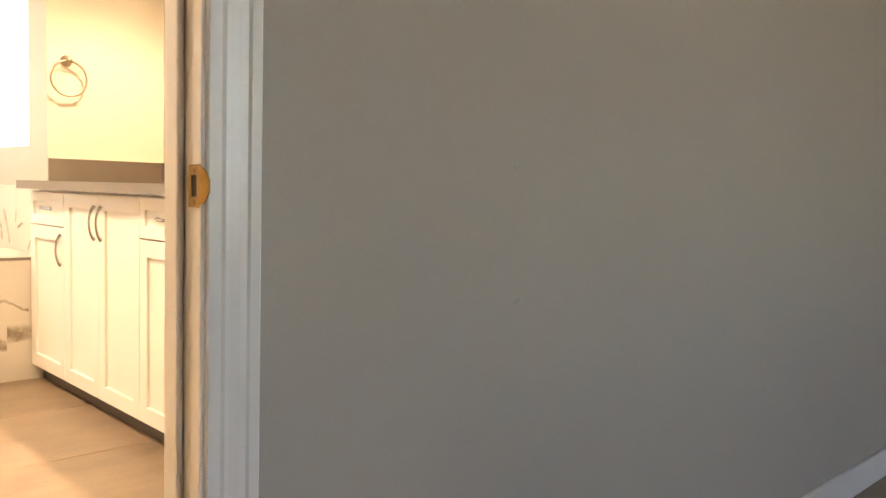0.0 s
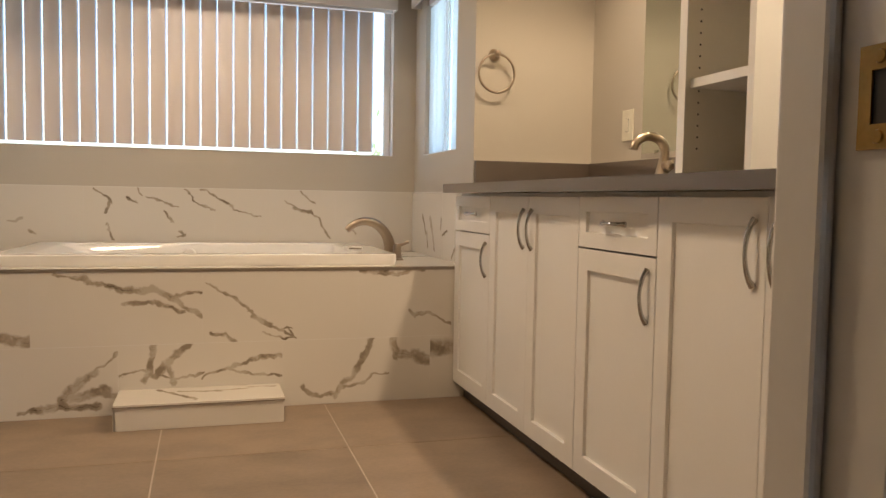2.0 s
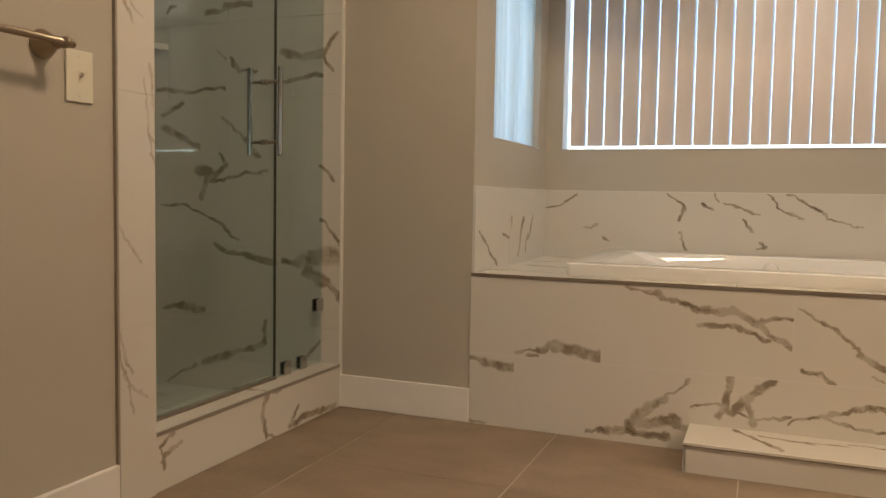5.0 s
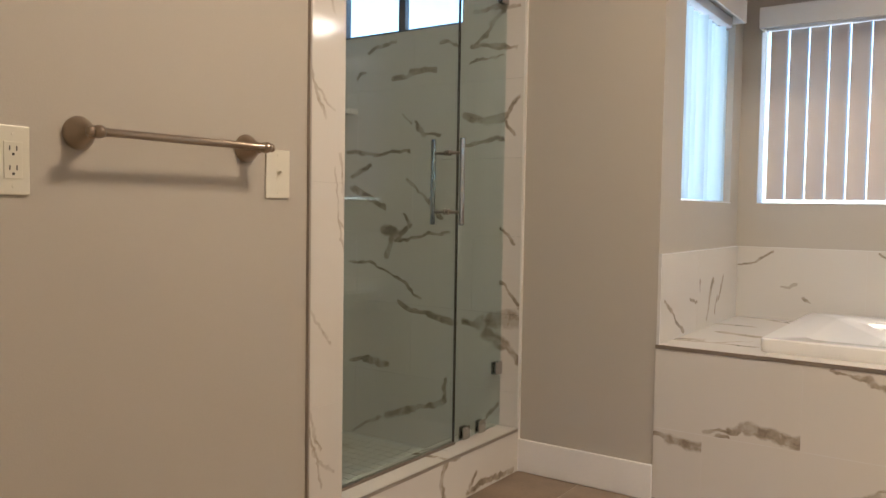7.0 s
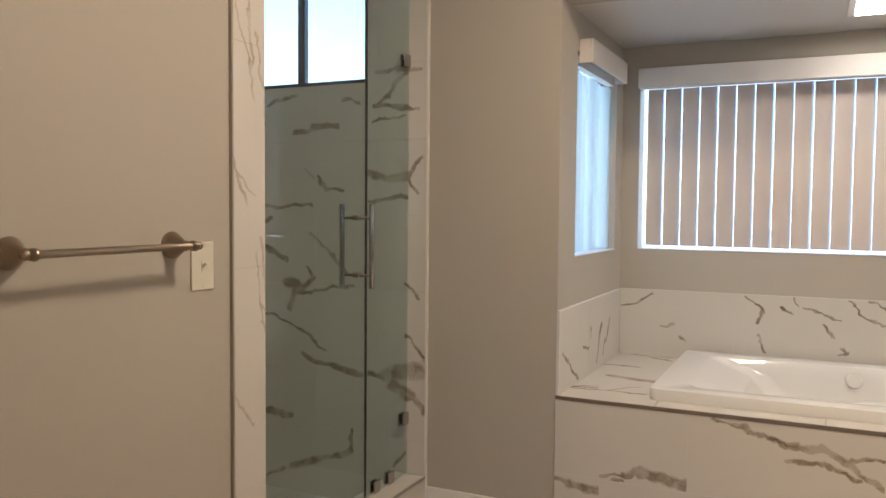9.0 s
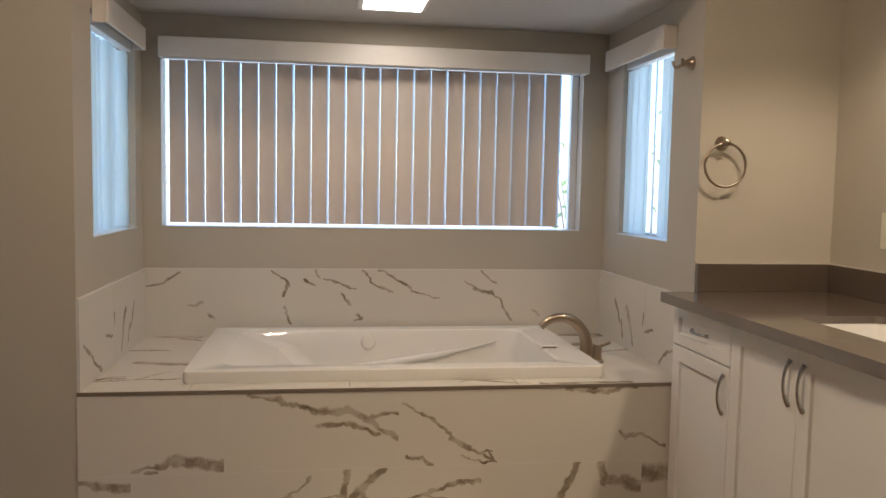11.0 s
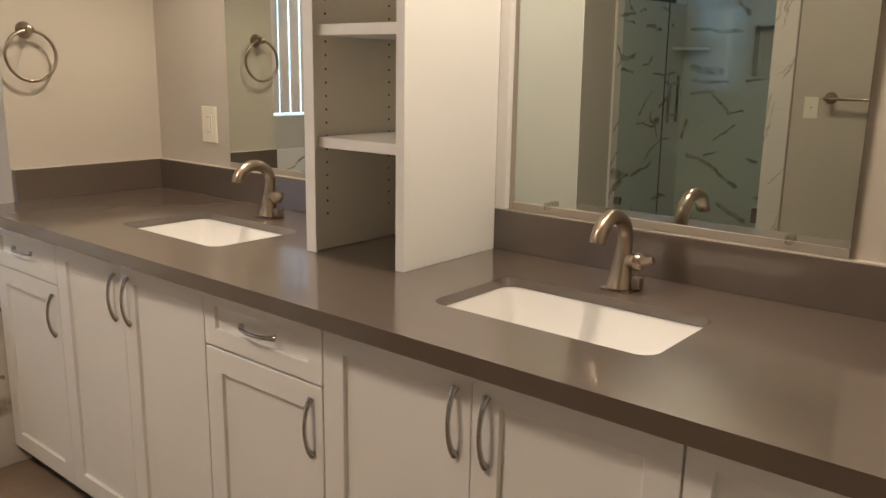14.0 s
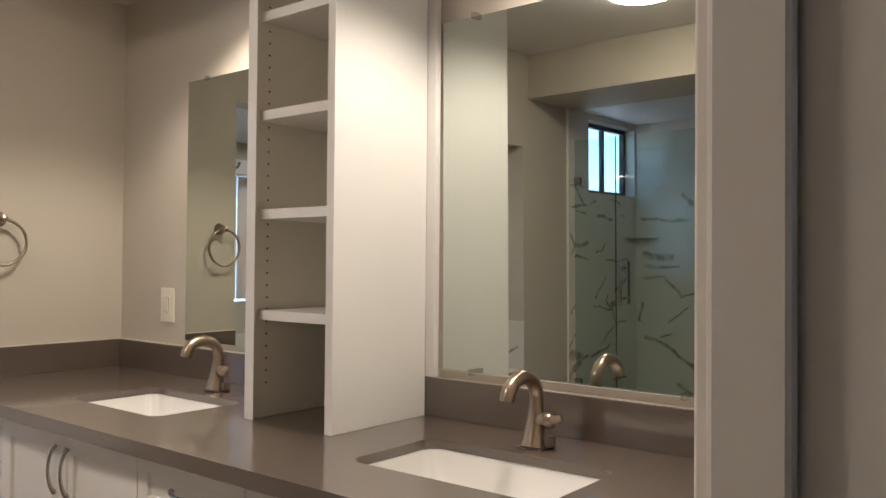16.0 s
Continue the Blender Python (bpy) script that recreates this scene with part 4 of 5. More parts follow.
lathe(bm, (1.938, 6.352, DECK), (0, 0, 1), [(0, 0.03), (0.006, 0.03), (0.012, 0.022), (0.04, 0.018), (0.06, 0.02), (0.075, 0.012)], 18)
part("body", bm, NICKEL, hand, smooth=True)
bm = bmesh.new()
sweep(bm, [(1.938, 6.352, DECK + 0.066), (1.966, 6.347, DECK + 0.074), (1.99, 6.342, DECK + 0.085)], [0.009, 0.007, 0.008], 10)
part("lever", bm, NICKEL, hand, smooth=True)

step = thing("tub_step", (1.08, 5.88, 0), "low white marble-look tiled step in front of the bathtub", "step")
part("riser", boxes((0.785, 5.763, 0.0, 1.375, 5.773, 0.083), (0.782, 5.763, 0, 0.785 + 0.006, YF - 0.010, 0.083), (1.372, 5.774, 0, 1.378, YF - 0.010, 0.083), bevel=0.001), MARBLE_STEP, step)
part("tread", boxes((0.782, 5.760, 0.0855, 1.378, YF - 0.010, 0.094), bevel=0.001), MARBLE_STEP, step)
part("edge_trim", boxes((0.781, 5.758, 0.0825, 1.379, 5.764, 0.0865)), BRONZE, step, "thin dark metal tile edge")

# ---- vanity ----
CT, CF = 0.90, 2.04
CB, CS = CT - 0.036, CT - 0.021
CABX = 2.10


def handle(parent, y, z, upright, length=0.128):
    """An arched chrome pull on a cabinet front."""
    bm = bmesh.new()
    pts, rad = [], []
    for k in range(13):
        a = k / 12
        s = (a - 0.5) * length
        bow = 0.020 * math.sin(math.pi * a) ** 0.6
        pts.append((CABX - 0.002 - bow, y if upright else y + s, z + s if upright else z))
        rad.append(0.0062 - 0.0018 * math.sin(math.pi * a) + (0.002 if k in (0, 12) else 0))
    sweep(bm, pts, rad, 10, up=(1, 0, 0) if upright else (0, 0, 1))
    return part("handle", bm, CHROME, parent, "arched chrome pull", smooth=True)


def shaker(name, unit, y0, y1, z0, z1, frame=0.058):
    """A shaker front: four rails and stiles round a sunk panel."""
    bm = boxes((CABX, y0, z0, CABX + 0.02, y1, z1))
    face = min(bm.faces, key=lambda f: f.calc_center_median().x)
    bmesh.ops.inset_region(bm, faces=[face], thickness=frame, use_even_offset=True)
    made = bmesh.ops.extrude_discrete_faces(bm, faces=[face])["faces"]
    bmesh.ops.translate(bm, verts=list(made[0].verts), vec=(0.0105, 0, 0))
    bmesh.ops.bevel(bm, geom=[e for e in bm.edges if e.calc_length() > 0.02], offset=0.0012, segments=1, affect="EDGES")
    return part(name, bm, CAB, unit)


def cabinet(y0, y1, kind):
    label = "white shaker vanity cabinet with a drawer over a door" if kind == "drawer" else "white shaker vanity cabinet with two doors under the sink"
    u = thing("vanity_cabinet", ((CABX + 2.7) / 2, (y0 + y1) / 2, 0.068), label, "cabinet", "vanity cabinets")
    part("body", boxes((CABX + 0.023, y0 + 0.001, 0.068, 2.70, y0 + 0.017, CB - 0.001), (CABX + 0.023, y1 - 0.017, 0.068, 2.70, y1 - 0.001, CB - 0.001), (CABX + 0.023, y0 + 0.017, 0.068, 2.70, y1 - 0.017, 0.086),
                       (2.69, y0 + 0.017, 0.086, 2.70, y1 - 0.017, CB - 0.001), (CABX + 0.023, y0 + 0.017, 0.80, CABX + 0.041, y1 - 0.017, CB - 0.001)), CAB, u)
    g = 0.0018
    top, bot = CB - 0.012, 0.072
    if kind == "drawer":
        d = shaker("drawer", u, y0 + g, y1 - g, 0.712, top, 0.042)
        handle(d, (y0 + y1) / 2, (0.712 + top) / 2, False, 0.120)
        d = shaker("door", u, y0 + g, y1 - g, bot, 0.707)
        handle(d, y0 + 0.034, 0.615, True)
    else:
        m = (y0 + y1) / 2
        d = shaker("door", u, m + g / 2, y1 - g, bot, top)
        handle(d, m + 0.034, 0.745, True)
        d = shaker("door", u, y0 + g, m - g / 2, bot, top)
        handle(d, m - 0.034, 0.745, True)
    return u


CUTS = (5.985, 5.560, 4.826, 4.418, 3.660, 3.215)
for a, b, k in zip(CUTS, CUTS[1:], ("drawer", "doors", "drawer", "doors", "drawer")):
    cabinet(b, a, k)
tagged(part("toe_kick", boxes((CABX + 0.05, 3.215, 0, CABX + 0.062, 5.985, 0.068)), KICK), "dark recessed toe kick under the vanity", "toe kick", kind="structure")
SINKS = ((2.220, 4.952, 2.506, 5.408), (2.226, 3.776, 2.502, 4.248))
bm = bmesh.new()
edges = []
outline = [(CF, 3.205), (XR - 0.001, 3.205), (XR - 0.001, 5.998), (XA + 0.001, 5.998), (XA + 0.001, 5.975), (CF, 5.975)]
for loop in [outline] + [rounded(*s, 0.035) for s in SINKS]:
    vs = [bm.verts.new((px, py, CT)) for px, py in loop]
    edges += [bm.edges.new((vs[i], vs[(i + 1) % len(vs)])) for i in range(len(vs))]
bmesh.ops.triangle_fill(bm, use_beauty=True, use_dissolve=True, edges=edges, normal=(0, 0, 1))
got = bmesh.ops.extrude_face_region(bm, geom=list(bm.faces))
for v in [g for g in got["geom"] if isinstance(g, bmesh.types.BMVert)]:
    v.co.z = CS
bmesh.ops.recalc_face_normals(bm, faces=bm.faces)
worktop = thing("worktop", (2.38, 4.6, CB), "polished taupe quartz vanity worktop with two sink cut-outs", "worktop")
part("slab", bm, QUARTZ, worktop)
part("front_edge", boxes((CF, 3.205, CB, CF + 0.02, 5.975, CS)), QUARTZ, worktop, "mitred front edge of the worktop")
for nm, r in (("backsplash", (XR - 0.02, 3.205, CT, XR, 5.978, 1.003)), ("backsplash", (XA + 0.003, 5.979, CT, XR, YF, 1.003))):
    b = part(nm, boxes(r, bevel=0.0015), QUARTZ)
    tagged(b, "taupe quartz backsplash strip against the wall", "backsplash")
tagged(part("caulk_line", boxes((XR - 0.019, 3.205, 1.003, XR, 5.978, 1.0055), (XA + 0.003, 5.980, 1.003, XR, YF, 1.0055)), CAULK), "tan caulk along the backsplash", "caulk", kind="structure")


def sink(s):
    x0, y0, x1, y1 = s
    k = thing("sink", ((x0 + x1) / 2, (y0 + y1) / 2, 0.74), "white rectangular undermount porcelain sink", "sink", "vanity sinks")
    bm = bmesh.new()
    e = -0.001
    def lp(d, r, z):
        return [(px, py, z) for px, py in rounded(x0 + d, y0 + d, x1 - d, y1 - d, r)]
    loft(bm, [lp(-0.02, 0.05, CS - 0.001), lp(e, 0.035, CS - 0.0012), lp(e + 0.003, 0.036, CS - 0.012), lp(0.016, 0.045, 0.78), lp(0.045, 0.05, 0.748), lp(0.10, 0.03, 0.740)], False, True)
    part("bowl", bm, PORCELAIN, k, smooth=True)
    bm = bmesh.new()
    lathe(bm, ((x0 + x1) / 2, (y0 + y1) / 2, 0.7395), (0, 0, 1), [(0, 0.026), (0.003, 0.026), (0.004, 0.02), (0.002, 0.005)], 20)
    part("drain", bm, CHROME, k, smooth=True)


for s in SINKS:
    sink(s)


def faucet(x, y):
    f = thing("sink_faucet", (x, y, CT), "brushed nickel single-lever sink faucet with arched spout", "faucet", "vanity faucets")
    part("base_plate", boxes((x - 0.030, y - 0.034, CT, x + 0.026, y + 0.034, CT + 0.004), bevel=0.0015), NICKEL, f)
    bm = bmesh.new()
    pts, rad = [], []
    for k in range(9):
        a = k / 8
        pts.append((x - 0.010 + 0.020 * a - 0.006 * a * a, y, CT + 0.003 + 0.108 * a))
        rad.append(0.0290 - 0.0135 * (1 - (1 - a) ** 1.7))
    for k in range(1, 19):
        ang = math.pi * 0.97 * k / 18
        pts.append((x + 0.004 - 0.060 * (1 - math.cos(ang)), y, CT + 0.111 + 0.050 * math.sin(ang)))
        rad.append(0.0155 + 0.0004 * math.sin(ang))
    sweep(bm, pts, rad, 20, up=(0, 1, 0))
    part("spout", bm, NICKEL, f, smooth=True)
    bm = bmesh.new()
    lathe(bm, (x, y - 0.012, CT + 0.062), (0, -1, 0.08), [(0, 0.017), (0.016, 0.017), (0.018, 0.0185), (0.030, 0.0175), (0.036, 0.012), (0.04, 0.004)], 18)
    part("valve", bm, NICKEL, f, smooth=True)
    bm = bmesh.new()
    sweep(bm, [(x - 0.004, y - 0.036, CT + 0.068), (x - 0.008, y - 0.054, CT + 0.069), (x - 0.010, y - 0.072, CT + 0.076)], [0.013, 0.011, 0.007], 10, flat=0.7)
    part("lever", bm, NICKEL, f, smooth=True)
    bm = bmesh.new()
    box(bm, x - 0.008, y - 0.044, CT + 0.004, x + 0.016, y - 0.022, CT + 0.030, bevel=0.004)
    part("shroud", bm, BRONZE, f)


faucet(2.587, 5.19)
faucet(2.577, 4.012)

# open shelf tower on the worktop
TX, TY0, TY1 = 2.364, 4.437, 4.760
tower = thing("shelf_tower", (2.54, 4.6, CT), "white open shelf tower with adjustable shelves on the worktop", "shelf unit")
part("side_panel", boxes((TX, TY0, CT, XR - 0.022, TY0 + 0.018, SOFFIT_R - 0.001), bevel=0.001), CAB, tower)
part("side_panel", boxes((TX, TY1 - 0.018, CT, XR - 0.022, TY1, SOFFIT_R - 0.001), bevel=0.001), WARM_LIT_LINING, tower)
part("face_frame", boxes((TX - 0.004, TY0 - 0.001, CT, TX, TY0 + 0.024, SOFFIT_R - 0.001), (TX - 0.004, TY1 - 0.034, CT, TX, TY1 + 0.001, SOFFIT_R - 0.001), bevel=0.001), CAB, tower)
part("back_panel", boxes((XR - 0.028, TY0 + 0.018, CT, XR - 0.022, TY1 - 0.018, SOFFIT_R - 0.001)), WARM_LIT_LINING, tower)
for z in (1.156, 1.418, 1.676, 1.936, 2.19):
    part("shelf", boxes((TX + 0.022, TY0 + 0.0185, z, XR - 0.0285, TY1 - 0.0185, z + 0.026), bevel=0.0015), CAB, tower)
bm = bmesh.new()
for yy, sgn in ((TY0 + 0.018, 1), (TY1 - 0.018, -1)):
    for px in (TX + 0.05, XR - 0.09):
        z = 0.99
        while z < 2.25:
            lathe(bm, (px, yy, z), (0, sgn, 0), [(0, 0.003), (0.0006, 0.003)], 8)
            z += 0.032
tagged(part("pin_holes", bm, SLOT, tower, "rows of small shelf-pin holes"), kind="stuff")
part("side_batten", boxes((XR - 0.022, TY0 - 0.030, 1.0056, XR - 0.002, TY0, SOFFIT_R - 0.001), bevel=0.001), CAB, tower)


# mirrors
def mirror(y0, y1, label, yaw=0.0, lean=0.0):
    """A frameless mirror, standing a little askew where its wall is uneven (yaw and lean as slopes)."""
    z0, z1 = 1.026, 1.948
    m = thing("wall_mirror", (XR, (y0 + y1) / 2, z0), label, "mirror")
    pane = part("glass", boxes((XR - 0.0065, y0, z0, XR - 0.0005, y1, z1)), MIRROR, m)
    out = abs(yaw) * (y1 - y0) / 2 + abs(lean) * (z1 - z0) / 2
    for v in pane.data.vertices:
        v.co.x += yaw * v.co.y - lean * (v.co.z - (z1 - z0) / 2) - out * 0.55
    part("bottom_channel", boxes((XR - 0.0085 - out * 0.5, y0, z0 - 0.0195, XR - 0.0002, y1, z0 - 0.0003), bevel=0.001), CHANNEL, m)
    for f in (0.14, 0.86):
        yy = y0 + f * (y1 - y0)
        for z in (z0 - 0.006, z1 - 0.008):
            part("clip", boxes((XR - 0.0125 - out * 1.4, yy - 0.007, z, XR - 0.0002, yy + 0.007, z + 0.016), bevel=0.002), CLEAR, m, "clear plastic mirror clip")
    return m


mirror(4.775, 5.562, "frameless wall mirror above the vanity")
mirror(3.612, 4.392, "frameless wall mirror above the vanity", yaw=0.0157, lean=0.0105)


# electrical plates
def wall_plate(name, label, at, normal, w, h, devices, mat):
    """A wall plate; at its centre; normal +1 faces +x, -1 faces -x. devices: (offset along y, kind)."""
    x, y, z = at
    p = thing(name, at, label, "wall plate")
    def slab(nm, oy, oz, sw, sh, d0, d1, m, bev=0.001):
        xs = sorted((x + normal * d0, x + normal * d1))
        return part(nm, boxes((xs[0], y + oy - sw / 2, z + oz - sh / 2, xs[1], y + oy + sw / 2, z + oz + sh / 2), bevel=bev), m, p)
    slab("plate", 0, 0, w, h, 0, 0.006, mat, 0.002)
    for oy, kind in devices:
        for oz in (-0.048, 0.048):
            bm = bmesh.new()
            lathe(bm, (x + normal * 0.006, y + oy, z + oz), (normal, 0, 0), [(0, 0.003), (0.0008, 0.0026)], 10)
            part("screw", bm, mat, p)
        if kind == "rocker":
            slab("rocker_frame", oy, 0, 0.034, 0.068, 0.006, 0.0075, mat, 0.0006)
            slab("rocker_gap", oy, 0, 0.0245, 0.0525, 0.0075, 0.0077, SLOT, 0)
            slab("rocker", oy, 0, 0.022, 0.05, 0.0077, 0.0105, mat, 0.001)
        elif kind == "toggle":
            slab("toggle_collar", oy, 0, 0.012, 0.026, 0.006, 0.0072, mat, 0.0004)
            bm = bmesh.new()
            sweep(bm, [(x + normal * 0.006, y + oy, z), (x + normal * 0.018, y + oy, z + 0.008)], [0.0048, 0.0036], 8)
            part("toggle", bm, mat, p, smooth=True)
        else:
            slab("outlet_face", oy, 0, 0.034, 0.068, 0.006, 0.0078, mat, 0.0006)
            for oz in (-0.018, 0.018):
                for sy in (-0.0065, 0.0065):
                    slab("slot", oy + sy, oz + 0.004, 0.0022, 0.009, 0.0078, 0.0081, SLOT, 0)
                slab("slot", oy, oz - 0.007, 0.0045, 0.0045, 0.0078, 0.0081, SLOT, 0)
    return p


wall_plate("light_switch", "ivory rocker switch plate on the vanity wall", (XR, 5.679, 1.146), -1, 0.084, 0.124, [(0, "rocker")], PLASTIC)
wall_plate("outlet", "ivory duplex outlet plate on the vanity wall", (XR, 3.472, 1.142), -1, 0.082, 0.124, [(0, "outlet")], PLASTIC)
wall_plate("switch_outlet", "ivory double plate with a toggle switch and an outlet", (XL, 4.014, 1.096), 1, 0.124, 0.128, [(-0.03, "toggle"), (0.03, "outlet")], PLASTIC)
wall_plate("light_switch", "ivory toggle switch plate beside the shower", (XL, 4.708, 1.100), 1, 0.08, 0.122, [(0, "toggle")], PLASTIC)

# towel bar, ring, hook
bar = thing("towel_bar", (XL, 4.385, 1.155), "brushed nickel towel bar on the wall", "towel bar")
for yy in (4.175, 4.605):
    bm = bmesh.new()
    lathe(bm, (XL, yy, 1.157), (1, 0, 0), [(0, 0.033), (0.006, 0.034), (0.012, 0.031), (0.03, 0.020), (0.044, 0.011), (0.05, 0.013), (0.056, 0.009), (0.066, 0.013), (0.078, 0.013), (0.086, 0.008), (0.089, 0.002)], 24)
    part("post", bm, NICKEL, bar, smooth=True)
bm = bmesh.new()
lathe(bm, (XL + 0.072, 4.150, 1.157), (0, 1, 0), [(0, 0.003), (0.002, 0.008), (0.006, 0.010), (0.010, 0.010), (0.012, 0.0085), (0.468, 0.0085), (0.470, 0.010), (0.474, 0.010), (0.478, 0.008), (0.480, 0.003)], 18)
part("rod", bm, NICKEL, bar, smooth=True)

trg = thing("towel_ring", (2.262, YF, 1.44), "brushed nickel towel ring on the wall above the worktop", "towel ring")
bm = bmesh.new()
lathe(bm, (2.262, YF, 1.447), (0, -1, 0), [(0, 0.026), (0.006, 0.026), (0.010, 0.022), (0.026, 0.014), (0.036, 0.011), (0.044, 0.014), (0.052, 0.012), (0.056, 0.004)], 22)
part("post", bm, NICKEL, trg, smooth=True)
bm = bmesh.new()
pts = [(2.262 + 0.079 * math.sin(2 * math.pi * k / 40), 5.957 + 0.004, 1.366 + 0.079 * math.cos(2 * math.pi * k / 40)) for k in range(41)]
sweep(bm, pts, [0.0052] * 41, 10, up=(0, 1, 0))
part("ring", bm, NICKEL, trg, smooth=True)

hook = thing("robe_hook", (XA, 6.09, 1.748), "brushed nickel double robe hook on the alcove wall", "hook")
bm = bmesh.new()
lathe(bm, (XA, 6.09, 1.748), (-1, 0, 0), [(0, 0.026), (0.006, 0.026), (0.012, 0.020), (0.03, 0.011), (0.038, 0.012), (0.044, 0.004)], 20)
part("post", bm, NICKEL, hook, smooth=True)
for s in (-1, 1):
    bm = bmesh.new()
    sweep(bm, [(XA - 0.034, 6.09, 1.748), (XA - 0.048, 6.09 + s * 0.016, 1.735), (XA - 0.055, 6.09 + s * 0.030, 1.733), (XA - 0.06, 6.09 + s * 0.038, 1.748), (XA - 0.06, 6.09 + s * 0.040, 1.758)], [0.006, 0.0055, 0.005, 0.005, 0.0065], 10)
    part("prong", bm, NICKEL, hook, smooth=True)

# ---- shower ----
GX = -0.625
curb = thing("shower_curb", (-0.6, 5.47, 0), "white marble-look tiled shower curb", "shower curb")
part("core", boxes((XL - 0.12, 4.955, 0, XL - 0.008, 5.984, 0.158)), GROUT_W, curb)
for a, b in ((4.955, 5.984),):
    tile_part(curb, (XL - 0.008, a, 0.001, XL + 0.002, b, 0.157), MARBLE)
    tile_part(curb, (XL - 0.13, a, 0.158, XL - 0.002, b, 0.169), MARBLE)
part("edge_trim", boxes((XL - 0.002, 4.955, 0.1575, XL + 0.0035, 5.984, 0.1695), bevel=0.001), CHANNEL, curb, "thin dull metal tile edge")

shower_tiles = thing("shower_wall_tile", (-1.2, 5.99, 0), "large white marble-look porcelain shower wall tiles", "wall tile")


def tile_wall(put, u0, u1, v0, v1, tw, th, hole=None, off=0.0):
    """Rows of tiles in half bond over a rectangle, left out where a hole is."""
    g, v, row = 0.0004, v0, 0
    while v < v1 - 0.01:
        top = min(v + th, v1)
        cuts = [u0]
        u = u0 + off + (tw / 2 if row % 2 else 0)
        while u < u1 - 0.02:
            if u > u0 + 0.02:
                cuts.append(u)
            u += tw
        cuts.append(u1)
        for a, b in zip(cuts, cuts[1:]):
            pieces = [(a, b, v, top)]
            if hole:
                h0, h1, k0, k1 = hole
                if a < h1 and b > h0 and v < k1 and top > k0:
                    pieces = [p for p in ((a, min(b, h0), v, top), (max(a, h1), b, v, top), (max(a, h0), min(b, h1), v, min(top, k0)), (max(a, h0), min(b, h1), max(v, k1), top)) if p[1] - p[0] > 0.004 and p[3] - p[2] > 0.004]
            for p in pieces:
                put(p[0] + g, p[1] - g, p[2] + g, p[3] - g)
        v, row = top, row + 1


tile_wall(lambda a, b, c, d: tile_part(shower_tiles, (a, YF - 0.013, c, b, YF - 0.001, d), shower_end_marble(a, b, c, d), 0), SH_X + 0.012, XL, 0.0, SOFFIT_L, 0.61, 0.305, hole=SW, off=0.2)
tile_wall(lambda a, b, c, d: tile_part(shower_tiles, (SH_X, a, c, SH_X + 0.012, b, d), shower_back_marble(a, b, c, d), 0), SH_Y, YF - 0.013, 0.0, SOFFIT_L, 0.61, 0.305, hole=NICHE)
tile_wall(lambda a, b, c, d: tile_part(shower_tiles, (a, SH_Y, c, b, SH_Y + 0.012, d), MARBLE, 0), SH_X + 0.012, XL - 0.12, 0.0, SOFFIT_L, 0.61, 0.305)
niche = thing("shower_niche", (SH_X, 5.24, NICHE[2]), "recessed shower niche lined with marble mosaic", "niche")
for y in range(7):
    for z in range(7):
        ya, za = NICHE[0] + 0.004 + y * 0.0505, NICHE[2] + 0.012 + z * 0.0525
        part("mosaic_tile", boxes((SH_X - 0.086, ya, za, SH_X - 0.081, ya + 0.048, za + 0.050)), MARBLE_FLOOR, niche)
part("back", boxes((SH_X - 0.092, NICHE[0], NICHE[2], SH_X - 0.086, NICHE[1], NICHE[3])), GROUT_W, niche)
part("frame", boxes((SH_X - 0.08, NICHE[0], NICHE[2], SH_X + 0.016, NICHE[1], NICHE[2] + 0.010), (SH_X - 0.08, NICHE[0], NICHE[3] - 0.010, SH_X + 0.016, NICHE[1], NICHE[3]),
                    (SH_X - 0.08, NICHE[0], NICHE[2] + 0.010, SH_X + 0.016, NICHE[0] + 0.010, NICHE[3] - 0.010), (SH_X - 0.08, NICHE[1] - 0.010, NICHE[2] + 0.010, SH_X + 0.016, NICHE[1], NICHE[3] - 0.010)), MARBLE, niche)
bm = bmesh.new()
tri = [(SH_X + 0.012, YF - 0.013), (SH_X + 0.012, YF - 0.22), (SH_X + 0.05, YF - 0.20), (SH_X + 0.19, YF - 0.06), (SH_X + 0.21, YF - 0.013)]
loft(bm, [[(px, py, z) for px, py in tri] for z in (1.43, 1.452)], True, True)
tagged(part("corner_shelf", bm, MARBLE), "white marble-look shower corner shelf", "shelf")
# return of the near jamb, outside face and inside edge
for z0, z1 in ((0.001, 0.4758), (0.4762, 1.0848), (1.0852, 1.6908), (1.6912, SOFFIT_L - 0.001)):
    tile_part(shower_tiles, (XL - 0.002, 4.824, z0, XL + 0.009, 4.955, z1), MARBLE_JAMB)
    tile_part(shower_tiles, (XL - 0.12, 4.945, z0, XL - 0.003, 4.9545, z1), MARBLE_JAMB)
    tile_part(shower_tiles, (XL - 0.131, SH_Y + 0.012, z0, XL - 0.12, 4.9545, z1), MARBLE_JAMB)
for r in ((SW[0] + 0.0005, YF - 0.0125, SW[2] + 0.0005, SW[1] - 0.0005, YF + 0.069, SW[2] + 0.0045), (SW[0] + 0.0005, YF - 0.0125, SW[2] + 0.005, SW[0] + 0.0045, YF + 0.069, SW[3] - 0.0005), (SW[1] - 0.0045, YF - 0.0125, SW[2] + 0.005, SW[1] - 0.0005, YF + 0.069, SW[3] - 0.0005), (SW[0] + 0.005, YF - 0.0125, SW[3] - 0.0045, SW[1] - 0.005, YF + 0.069, SW[3] - 0.0005)):
    tile_part(shower_tiles, r, MARBLE_JAMB)
